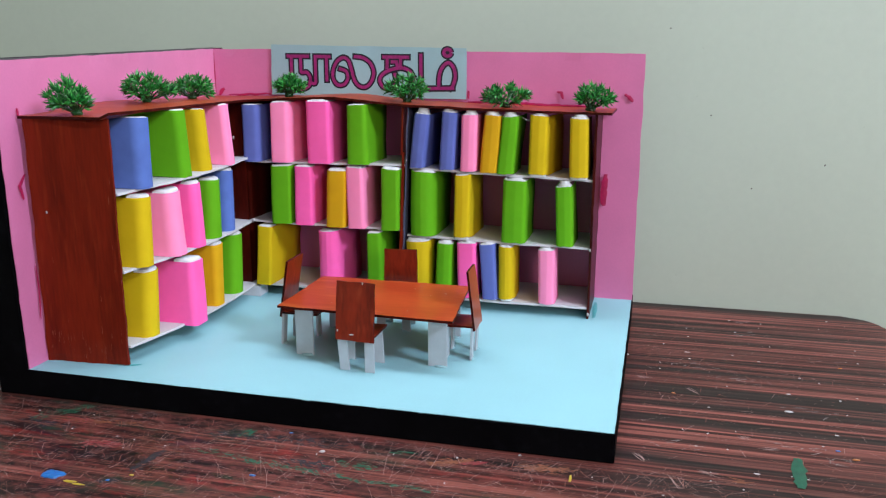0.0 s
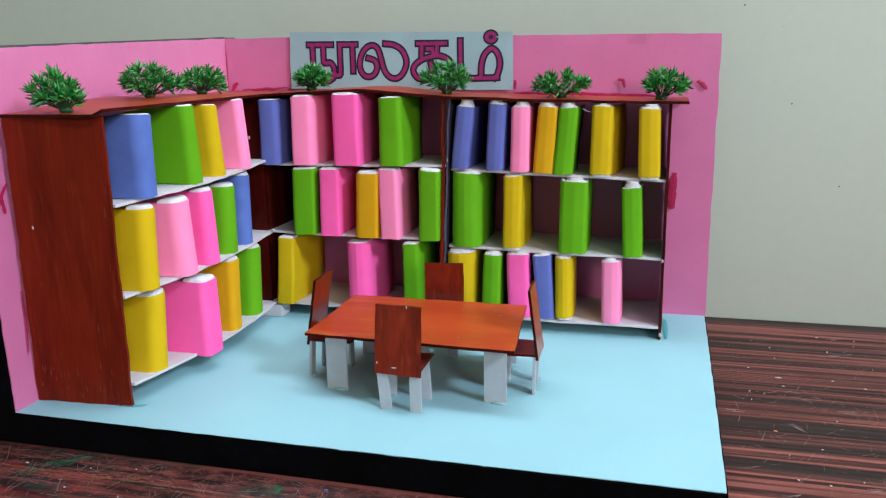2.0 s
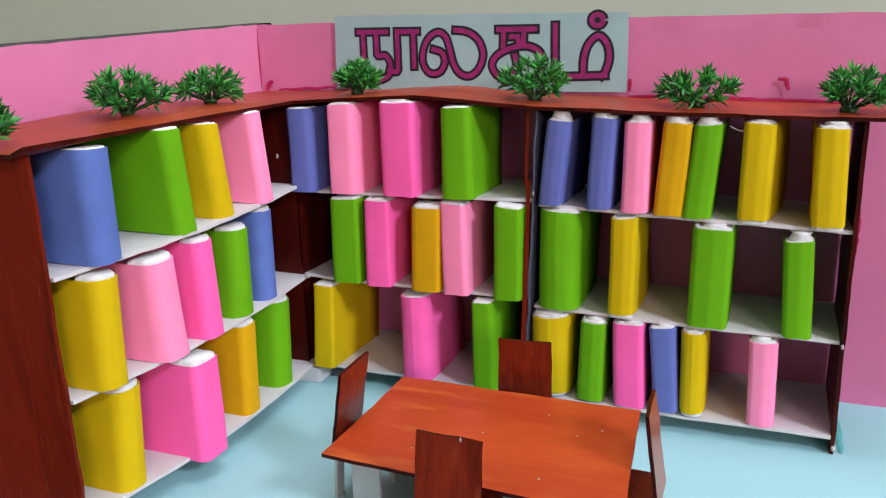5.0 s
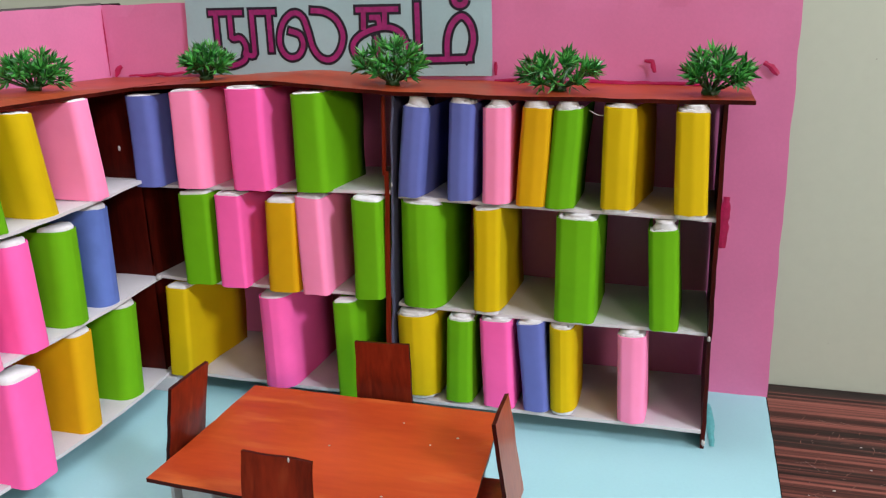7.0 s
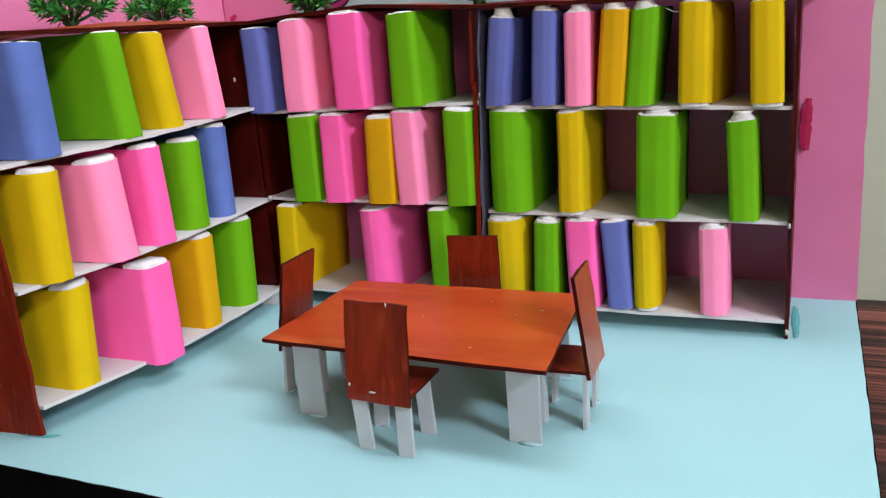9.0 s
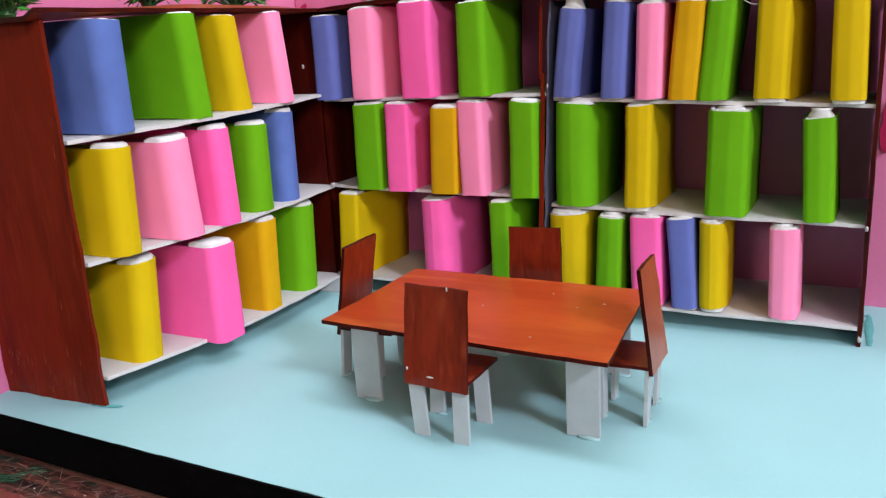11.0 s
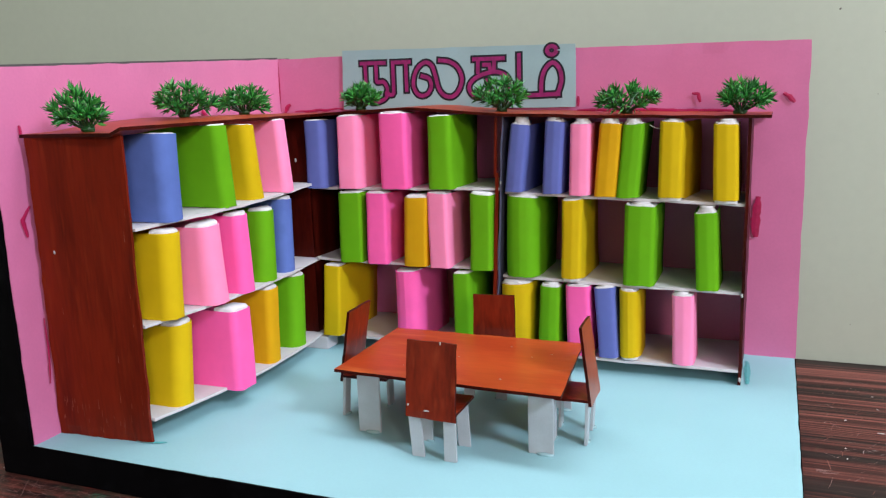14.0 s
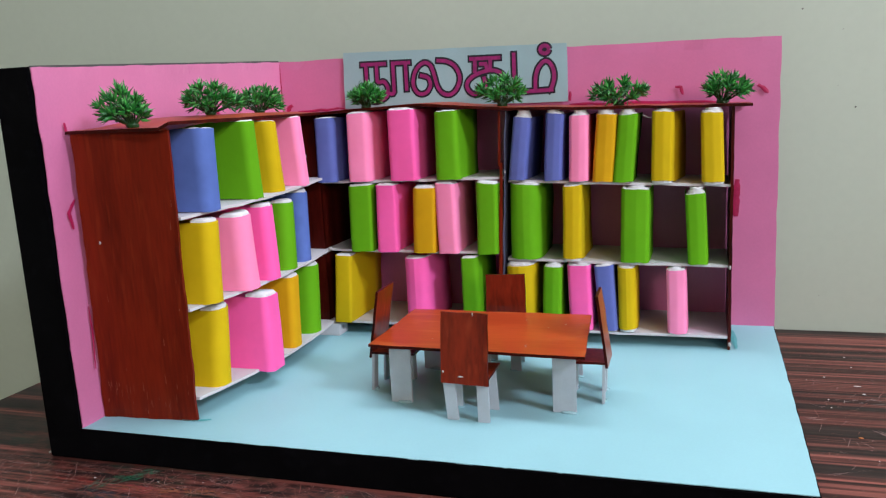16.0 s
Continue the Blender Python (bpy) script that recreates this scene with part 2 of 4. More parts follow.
# ---------------------------------------------------------------- mesh helpers
def thing(name, at=(0, 0, 0), turn=0.0):
    ob = new(name)
    ob.empty_display_size = 0.01
    ob.matrix_world = pose(*at, 0, 0, turn)
    return ob


def part(name, bm, mat, parent=None, label="", smooth=False, at=None, rim=None):
    """Links a bmesh as one mesh object under a thing or a part, in its parent's space."""
    bmesh.ops.recalc_face_normals(bm, faces=bm.faces)
    me = bpy.data.meshes.new(name)
    bm.to_mesh(me)
    bm.free()
    me.materials.append(mat)
    if rim:
        # cut edges of a sheet take the darker stain
        me.materials.append(rim[0])
        for p in me.polygons:
            p.material_index = 1 if abs(p.normal[rim[1]]) < 0.6 else 0
    if smooth:
        for p in me.polygons:
            p.use_smooth = True
    ob = new(name, me)
    if parent:
        ob.parent = parent
    if at:
        ob.matrix_basis = at
    if label:
        ob["label"] = label
    return ob


def box(lo, hi, bevel=0.0):
    bm = bmesh.new()
    bmesh.ops.create_cube(bm, size=1)
    for v in bm.verts:
        v.co = Vector([lo[i] + (v.co[i] + 0.5) * (hi[i] - lo[i]) for i in range(3)])
    if bevel:
        bmesh.ops.bevel(bm, geom=list(bm.edges), offset=bevel, segments=2, affect="EDGES", clamp_overlap=True)
    return bm


def sheet(a, b, c, d, thick, nu=12, nv=12, jit=0.0, warp=None, seed=0.0):
    """A hand-cut sheet: corners a, b, c, d, thickness along the normal, uneven edges, and an optional bend."""
    a, b, c, d = (Vector(p) for p in (a, b, c, d))
    n = (b - a).cross(d - a).normalized() * thick
    bm = bmesh.new()
    layers = []
    for side in (0, 1):
        rows = []
        for j in range(nv + 1):
            row = []
            for i in range(nu + 1):
                u, v = i / nu, j / nv
                p = (a * (1 - u) + b * u) * (1 - v) + (d * (1 - u) + c * u) * v
                if jit and (i in (0, nu) or j in (0, nv)):
                    p = p + noise.noise_vector(p * 60 + Vector((seed, 3.1 * seed, 0.7))) * jit + noise.noise_vector(p * 240 + Vector((seed, 0, 5))) * jit * 0.35
                if warp:
                    p = warp(p)
                row.append(bm.verts.new(p + n * side))
            rows.append(row)
        layers.append(rows)
    for rows in layers:
        for j in range(nv):
            for i in range(nu):
                bm.faces.new((rows[j][i], rows[j][i + 1], rows[j + 1][i + 1], rows[j + 1][i]))
    lo, hi = layers
    ring = [(0, i) for i in range(nu)] + [(j, nu) for j in range(nv)] + [(nv, i) for i in range(nu, 0, -1)] + [(j, 0) for j in range(nv, 0, -1)]
    for (j0, i0), (j1, i1) in zip(ring, ring[1:] + ring[:1]):
        bm.faces.new((lo[j0][i0], lo[j1][i1], hi[j1][i1], hi[j0][i0]))
    return bm


def prism(points, z0, z1):
    bm = bmesh.new()
    lo = [bm.verts.new((x, y, z0)) for x, y in points]
    hi = [bm.verts.new((x, y, z1)) for x, y in points]
    bm.faces.new(lo)
    bm.faces.new(hi)
    k = len(points)
    for i in range(k):
        bm.faces.new((lo[i], lo[(i + 1) % k], hi[(i + 1) % k], hi[i]))
    return bm


def blob(centre, rx, ry, rz, seed=0.0, rough=0.35, sub=2):
    bm = bmesh.new()
    bmesh.ops.create_icosphere(bm, subdivisions=sub, radius=1)
    for v in bm.verts:
        k = 1 + rough * noise.noise(v.co * 1.7 + Vector((seed, seed * 2.3, 0)))
        v.co = Vector((centre[0] + v.co.x * rx * k, centre[1] + v.co.y * ry * k, centre[2] + v.co.z * rz * k))
    return bm


def add(bm, other):
    """Joins another bmesh into bm."""
    me = bpy.data.meshes.new("tmp")
    other.to_mesh(me)
    other.free()
    bm.from_mesh(me)
    bpy.data.meshes.remove(me)
    return bm


def tube(points, r, k=5):
    """A thin round strand along points."""
    bm = bmesh.new()
    rings = []
    pts = [Vector(p) for p in points]
    for i, p in enumerate(pts):
        d = (pts[min(i + 1, len(pts) - 1)] - pts[max(i - 1, 0)]).normalized()
        s = d.orthogonal().normalized()
        w = d.cross(s)
        rr = r[i] if isinstance(r, (list, tuple)) else r
        rings.append([bm.verts.new(p + (s * math.cos(6.2832 * j / k) + w * math.sin(6.2832 * j / k)) * rr) for j in range(k)])
    for q0, q1 in zip(rings, rings[1:]):
        for j in range(k):
            bm.faces.new((q0[j], q0[(j + 1) % k], q1[(j + 1) % k], q1[j]))
    bm.faces.new(rings[0])
    bm.faces.new(rings[-1])
    return bm


def curve_at(knots, x):
    for (x0, z0), (x1, z1) in zip(knots, knots[1:]):
        if x <= x1:
            f = min(1, max(0, (x - x0) / (x1 - x0)))
            f = 0.6 * f + 0.4 * f * f * (3 - 2 * f)
            return z0 + (z1 - z0) * f
    return knots[-1][1]


# ---------------------------------------------------------------- the room and its worktable
WALL_Y, WALL_X, EDGE_X = 0.080, -1.55, -0.179


def structure(name, lo, hi, mat, label):
    return tagged(part(name, box(lo, hi), mat), label, name.split("_")[0], kind="structure")


structure("wall_north", (WALL_X - 0.15, WALL_Y, GROUND), (3.2, WALL_Y + 0.15, 2.2), WALLPAINT, "off-white painted room wall behind the worktable")
structure("wall_west", (WALL_X - 0.15, -3.2, GROUND), (WALL_X, WALL_Y, 2.2), WALLPAINT, "off-white painted room wall")
structure("wall_east", (3.05, -3.2, GROUND), (3.2, WALL_Y, 2.2), WALLPAINT, "off-white painted room wall")
structure("wall_south", (WALL_X - 0.15, -3.35, GROUND), (3.2, -3.2, 2.2), WALLPAINT, "off-white painted room wall")
structure("floor", (WALL_X - 0.15, -3.35, GROUND - 0.1), (3.2, WALL_Y + 0.15, GROUND), FLOORING, "grey tiled room floor")
structure("ceiling", (WALL_X - 0.15, -3.35, 2.2), (3.2, WALL_Y + 0.15, 2.3), CEILING, "white painted room ceiling")

rng = random.Random(11)
bm = bmesh.new()
for i in range(14):
    x, z = rng.uniform(0.52, 1.0), rng.uniform(0.0, 0.34)
    r = rng.choice((0.0003, 0.0003, 0.0004))
    add(bm, blob((x, WALL_Y - 0.0001, z), r * rng.uniform(0.8, 2.0), 0.0003, r, i * 1.3, sub=1))
for x, z, r in ((0.702, 0.148, 0.0012), (0.627, 0.119, 0.0010), (0.577, 0.201, 0.0010), (0.527, 0.297, 0.0011)):
    add(bm, blob((x, WALL_Y - 0.0001, z), r, 0.0004, r, x, sub=1))
specks = tagged(part("wall_specks", bm, DUST), "small dark specks and chips on the wall paint", "specks", kind="stuff")

worktable = thing("worktable", (0, 0, GROUND))
tagged(worktable, "dark rosewood laminate worktable with scratches and paint spots", "table")
out = [(EDGE_X, WALL_Y - 0.004), (EDGE_X, -0.72), (0.775, -0.72)]
for i in range(9):
    a = radians(90 * i / 8)
    out.append((0.735 + 0.040 * math.cos(a), WALL_Y - 0.004 - 0.040 + 0.040 * math.sin(a)))
bm = prism(out, TABLE_Z - 0.028 - GROUND, TABLE_Z - GROUND)
bmesh.ops.bevel(bm, geom=[e for e in bm.edges if abs(e.verts[0].co.z - e.verts[1].co.z) < 1e-6 and e.verts[0].co.z > 0.75], offset=0.003, segments=2, affect="EDGES")
part("tabletop", bm, LAMINATE, worktable)
for x, y in ((EDGE_X + 0.05, -0.68), (0.70, -0.68), (EDGE_X + 0.05, 0.02), (0.70, 0.02)):
    part("leg", box((x - 0.02, y - 0.02, 0), (x + 0.02, y + 0.02, TABLE_Z - 0.028 - GROUND), 0.002), LAMINATE, worktable)


# wear on the worktable: scratches, dried paint
def sliver(bm, x, y, length, width, turn, bend, z):
    k = 6
    left, right = [], []
    for i in range(k + 1):
        s = (i / k - 0.5) * length
        w = width * (1 - (2 * i / k - 1) ** 2 * 0.8)
        a = turn + bend * (i / k - 0.5)
        cx, cy = x + math.cos(a) * s, y + math.sin(a) * s
        left.append(bm.verts.new((cx - math.sin(a) * w, cy + math.cos(a) * w, z)))
        right.append(bm.verts.new((cx + math.sin(a) * w, cy - math.cos(a) * w, z)))
    for i in range(k):
        bm.faces.new((left[i], left[i + 1], right[i + 1], right[i]))


rng = random.Random(5)


def scratch_set(name, mat, count, lo, hi, label):
    bm = bmesh.new()
    for i in range(count):
        x, y = rng.uniform(-0.15, 0.60), -0.350 - 0.22 * rng.random() ** 1.25
        if rng.random() < 0.15:
            x, y = rng.uniform(0.52, 0.74), rng.uniform(-0.5, 0.02)
        turn = rng.choice((rng.gauss(1.1, 0.35), rng.gauss(2.2, 0.5), rng.gauss(0.1, 0.3)))
        sliver(bm, x, y, 0.003 + 0.016 * rng.random() ** 1.8, rng.uniform(lo, hi), turn, rng.gauss(0, 0.06), TABLE_Z + 0.00020 + (i % 900) * 1e-7)
    tagged(part(name, bm, mat), label, "scratches", kind="stuff")


scratch_set("scratches", SCRATCH, 2600, 0.00005, 0.00015, "pale criss-cross scratches worn into the laminate")
scratch_set("worn_scratches", WORN, 2600, 0.00008, 0.00030, "reddish worn scratches in the dark laminate")


def dried_paint(name, mat, rows, label):
    bm = bmesh.new()
    for i, (x, y, rx, ry) in enumerate(rows):
        add(bm, blob((x, y, TABLE_Z), rx, ry, 0.0006, i * 2.7 + x, 0.45, 3 if rx > 0.003 else 1))
    return tagged(part(name, bm, mat, smooth=True), label, "paint", kind="stuff")


rng = random.Random(9)
dots = [(rng.uniform(-0.12, 0.74), rng.uniform(-0.55, -0.36), 0.0008 * rng.random() + 0.0003, 0.0007 * rng.random() + 0.0003) for i in range(80)]
dots += [(rng.uniform(0.52, 0.75), rng.uniform(-0.36, 0.05), 0.0011 * rng.random() + 0.0003, 0.0006 * rng.random() + 0.0003) for i in range(44)]
dots += [(0.287, -0.380, 0.0028, 0.0024), (0.432, -0.349, 0.0017, 0.0016), (-0.038, -0.340, 0.0022, 0.0018), (0.643, -0.178, 0.0026, 0.0016), (0.684, -0.183, 0.0013, 0.0011), (0.638, -0.217, 0.0032, 0.0018), (0.5025, -0.111, 0.0018, 0.0024), (0.612, -0.014, 0.0012, 0.0010), (0.668, -0.255, 0.0020, 0.0010), (0.560, -0.09, 0.0030, 0.0008), (0.600, -0.335, 0.0026, 0.0010)]
dried_paint("white_paint_spots", WHITE_DOT, dots, "tiny dried white paint spots on the worktable")
dried_paint("blue_paint_spot", BLUE_DOT, [(0.116, -0.460, 0.0082, 0.0055), (0.111, -0.459, 0.0045, 0.0046), (0.158, -0.4575, 0.002, 0.0014), (0.251, -0.357, 0.0018, 0.0012), (0.253, -0.426, 0.0028, 0.0014), (0.663, -0.283, 0.0022, 0.0012)], "dried bright blue paint blot on the worktable")
dried_paint("green_paint_spot", GREEN_DOT, [(0.349, -0.366, 0.007, 0.0010), (0.341, -0.369, 0.005, 0.0008)], "dried deep green paint stroke on the worktable")
# scuffed white wipes
bm = bmesh.new()
for cx, cy in ((0.62, -0.02), (0.565, -0.130), (0.60, -0.155), (0.66, -0.215), (0.635, -0.285), (0.66, -0.30), (0.55, -0.30)):
    for i in range(9):
        sliver(bm, cx + rng.gauss(0, 0.010), cy + rng.gauss(0, 0.005), rng.uniform(0.003, 0.014), rng.uniform(0.00010, 0.00035), rng.gauss(0.3, 0.5), rng.gauss(0, 0.2), TABLE_Z + 0.0003 + i * 1e-6)
tagged(part("white_scuffs", bm, SCUFF), "faint whitish scuff strokes on the worktable", "scuffs", kind="stuff")


def smudge(name, mat, runs, label):
    """A patchy dry-brushed film: short strokes scattered along each run of (x0, y0, x1, y1, spread, count)."""
    bm = bmesh.new()
    k = 0
    for x0, y0, x1, y1, spread, count in runs:
        along = math.atan2(y1 - y0, x1 - x0)
        for i in range(count):
            f = rng.random()
            k += 1
            sliver(bm, x0 + (x1 - x0) * f + rng.gauss(0, spread), y0 + (y1 - y0) * f + rng.gauss(0, spread * 0.6), rng.uniform(0.002, 0.009), rng.uniform(0.00015, 0.0008),
                   along + rng.gauss(0, 0.35), rng.gauss(0, 0.2), TABLE_Z + 0.00012 + k * 1e-7)
    tagged(part(name, bm, mat), label, "paint", kind="stuff")


smudge("green_brush_mark", GREEN_DOT, [(0.035, -0.385, 0.066, -0.350, 0.004, 80), (0.195, -0.400, 0.290, -0.411, 0.0030, 90), (0.285, -0.411, 0.380, -0.416, 0.0022, 70), (0.30, -0.392, 0.335, -0.396, 0.004, 40), (0.215, -0.372, 0.222, -0.362, 0.003, 26)],
       "patchy dried green brush marks on the worktable")
smudge("grey_smudge", GRIME, [(0.166, -0.440, 0.170, -0.410, 0.0022, 90), (0.156, -0.459, 0.162, -0.457, 0.0022, 40), (0.030, -0.388, 0.075, -0.392, 0.004, 70), (0.27, -0.398, 0.30, -0.402, 0.005, 60), (0.19, -0.374, 0.30, -0.366, 0.006, 130)],
       "dark grey smudges rubbed into the worktable")
smudge("bare_patch", BARE, [(0.372, -0.378, 0.400, -0.366, 0.0035, 120), (0.440, -0.366, 0.468, -0.364, 0.0040, 120), (0.585, -0.350, 0.592, -0.350, 0.002, 16), (0.05, -0.38, 0.13, -0.372, 0.003, 60)],
       "worn brown patches where the laminate is rubbed bare")
smudge("red_smudge", REDDISH, [(0.105, -0.412, 0.130, -0.408, 0.004, 70), (0.062, -0.380, 0.082, -0.377, 0.003, 50), (0.395, -0.372, 0.408, -0.368, 0.002, 30), (0.25, -0.47, 0.40, -0.45, 0.012, 110)],
       "faint red paint smudges on the worktable")
bm = bmesh.new()
for i in range(330):
    x, y = rng.uniform(-0.13, 0.50), -0.352 - 0.17 * rng.random()
    sliver(bm, x, y, rng.uniform(0.014, 0.046), rng.uniform(0.00005, 0.00013), rng.choice((rng.gauss(1.05, 0.3), rng.gauss(2.0, 0.35), rng.gauss(1.5, 0.2))), rng.gauss(0, 0.12), TABLE_Z + 0.00032 + i * 2e-7)
for x, y, ln, a in ((0.519, -0.170, 0.016, 0.1), (0.623, 0.024, 0.02, 0.5), (0.57, -0.346, 0.020, -0.4), (0.598, -0.279, 0.012, 0.1), (0.614, -0.291, 0.018, 0.4), (0.52, -0.33, 0.016, 2.2), (0.545, -0.36, 0.02, 1.9), (0.56, -0.19, 0.018, 2.3)):
    for i in range(5):
        sliver(bm, x + rng.gauss(0, 0.002), y + rng.gauss(0, 0.002), ln * rng.uniform(0.5, 1.1), rng.uniform(0.0001, 0.0004), a + rng.gauss(0, 0.12), rng.gauss(0, 0.2), TABLE_Z + 0.00042 + i * 1e-6)
tagged(part("long_scratches", bm, SCRATCH), "long pale scratches crossing the laminate", "scratches", kind="stuff")
dried_paint("yellow_paint_spot", YELLOW_DOT, [(0.1335, -0.4655, 0.0050, 0.0014), (0.1415, -0.4675, 0.0050, 0.0010), (0.170, -0.447, 0.0022, 0.0010), (0.190, -0.478, 0.003, 0.0010), (0.472, -0.375, 0.0010, 0.0065)], "thin dried yellow paint streaks on the worktable")
dried_paint("orange_paint_spot", ORANGE_DOT, [(0.673, -0.295, 0.003, 0.0016), (0.545, -0.20, 0.002, 0.0012), (0.70, -0.1, 0.0022, 0.0012)], "small dried orange paint spots on the worktable")

# ---------------------------------------------------------------- model shell: base, floor sheet, two walls
W, D = 0.5012, 0.345
shell = thing("model_room", (0, 0, TABLE_Z))
tagged(shell, "open model room of black board lined with pink and aqua paper", "model")
UP = -TABLE_Z
# base and left wall are one folded board
bm = prism([(-0.0325, 0), (W + 0.0014, 0), (W + 0.0014, UP - 0.0006), (-0.0026, UP - 0.0006), (-0.0026, UP + 0.2628), (-0.0325, UP + 0.2628)], -D - 0.001, 0.028)
for v in bm.verts:
    v.co = Vector((v.co.x, v.co.z, v.co.y))
bmesh.ops.bevel(bm, geom=list(bm.edges), offset=0.0008, segments=2, affect="EDGES", clamp_overlap=True)
for v in bm.verts:
    v.co.x -= 0.0018 * max(0, -v.co.y / D) if v.co.x > 0.3 else 0
    v.co.x -= 0.0042 * max(0, v.co.z - UP) / 0.27 * min(1, max(0, -v.co.y / 0.3))
    v.co.z += 0.0130 * max(0, v.co.y + D) / D * (1 if v.co.z > 0.1 else 0)
part("base_board", bm, BLACK, shell, "black covered base and wall board")
part("back_board", box((-0.0015, 0.0034, UP - 0.0006), (W - 0.0012, 0.028, UP + 0.266), 0.002), BLACK, shell, "black covered wall board")
part("floor_sheet", sheet((-0.001, -D - 0.0001, UP - 0.0006), (W - 0.0012, -D - 0.0001, UP - 0.0006), (W + 0.0004, 0.002, UP - 0.0006), (-0.001, 0.002, UP - 0.0006), 0.0006, 100, 60, 0.00035), AQUA, shell, "pale aqua paper floor")


def ripple(p):
    return p + Vector((0, 0.0012 * noise.noise(Vector((p.x * 9, 0, p.z * 7))) - 0.0004, 0))


def ripple_x(p):
    return p + Vector((-0.0042 * max(0, p.z - UP) / 0.27 * min(1, -p.y / 0.3) + 0.0010 * noise.noise(Vector((p.y * 9, 4, p.z * 7))) + 0.0002, 0, 0))


part("left_lining", sheet((-0.0015, -D + 0.001, UP), (-0.0015, 0.0035, UP), (-0.0015, 0.0035, UP + 0.2755), (-0.0015, -D + 0.001, UP + 0.262), 0.0008, 40, 30, 0.0008, ripple_x), PINK, shell, "pink paper wall lining")
# added strip: the black board's edge coloured grey as if lit
part("wall_lip", sheet((-0.0024, -D + 0.0015, UP + 0.2585), (-0.0024, 0.0030, UP + 0.2715), (-0.0024, 0.0030, UP + 0.2770), (-0.0024, -D + 0.0015, UP + 0.2635), 0.0003, 40, 2, 0.0, ripple_x), LIT_EDGE, shell, "grey strip painted for the lit edge of the black board")
part("back_lining", sheet((-0.0022, 0.0022, UP), (W + 0.0008, 0.0022, UP), (W + 0.0014, 0.0022, UP + 0.269), (-0.0022, 0.0022, UP + 0.2755), 0.0008, 60, 30, 0.0008, ripple), PINK, shell, "pink paper wall lining")

# ---------------------------------------------------------------- paper sign with hand-drawn letters
SX, SZ = 0.0755, 0.2195
sign = thing("paper_sign", (SX, -0.0012, SZ))
tagged(sign, "pale blue paper sign with hand-drawn magenta letters on the pink wall", "sign")


def sag(p):
    return p + Vector((0, -0.0006 - 0.0010 * math.sin(p.x * 22) ** 2, 0))


part("paper", sheet((0, 0, 0.003), (0.2355, 0, 0), (0.2355, 0, 0.0555), (0.001, 0, 0.0605), 0.0004, 40, 8, 0.0005, sag), SIGN, sign)
# one list a letter: strokes in centimetres on the sign, from its lower left corner
LETTERS = [
    [[(1.75, 5.05), (4.25, 5.05)], [(2.15, 5.05), (2.15, 2.6)], [(3.35, 5.05), (3.35, 3.1), (4.1, 3.0), (4.5, 2.3), (4.35, 1.3), (3.6, 0.85), (2.7, 0.75), (2.3, 1.3), (2.6, 1.7)],
     [(4.4, 1.75), (5.2, 1.8), (5.2, 5.05), (6.95, 5.05)], [(6.6, 5.05), (6.6, 2.05)]],
    [[(8.3, 3.5), (9.0, 3.2), (9.2, 2.4), (8.85, 1.65), (8.25, 1.4), (7.7, 1.65), (7.35, 2.45), (7.45, 3.5), (7.9, 4.45), (8.65, 4.95), (9.3, 4.6), (9.65, 3.5), (9.95, 2.2), (10.5, 1.4),
      (11.3, 1.25), (12.0, 1.9), (12.35, 3.1), (11.95, 4.3), (11.1, 4.95), (10.15, 5.1)]],
    [[(13.6, 5.1), (16.45, 5.1)], [(14.0, 5.1), (13.95, 3.75)], [(15.6, 5.1), (15.55, 3.85)], [(14.6, 4.5), (15.1, 4.5), (15.2, 3.9)],
     [(17.1, 2.5), (16.7, 3.35), (15.7, 3.75), (14.4, 3.5), (13.4, 2.9), (13.05, 2.1), (13.5, 1.3), (14.4, 1.2), (15.0, 1.9), (14.9, 2.9)], [(17.1, 2.5), (16.9, 1.6), (16.2, 1.1)]],
    [[(18.0, 5.35), (18.0, 1.4), (18.6, 1.25), (21.7, 1.35)], [(20.1, 1.4), (20.15, 2.8), (20.5, 3.9), (21.2, 4.5), (21.8, 3.9), (22.0, 2.8), (21.75, 1.7), (21.5, 1.35)],
     [(21.1 + 0.42 * math.cos(i * math.pi / 6), 5.72 + 0.42 * math.sin(i * math.pi / 6)) for i in range(13)]],
]


def smooth_path(pts, n=5):
    if len(pts) < 4:
        return pts
    res = []
    for i in range(len(pts) - 1):
        p0, p1, p2, p3 = pts[max(i - 1, 0)], pts[i], pts[i + 1], pts[min(i + 2, len(pts) - 1)]
        d = math.hypot(p2[0] - p1[0], p2[1] - p1[1])
        corner = abs(p2[0] - p1[0]) < 0.02 or abs(p2[1] - p1[1]) < 0.02
        for j in range(n):
            f = j / n
            if corner and d > 1.2:
                res.append((p1[0] + (p2[0] - p1[0]) * f, p1[1] + (p2[1] - p1[1]) * f))
                continue
            res.append(tuple(0.5 * (2 * b + (c - a) * f + (2 * a - 5 * b + 4 * c - e) * f * f + (3 * b - a - 3 * c + e) * f ** 3) for a, b, c, e in zip(p0, p1, p2, p3)))
    return res + [pts[-1]]


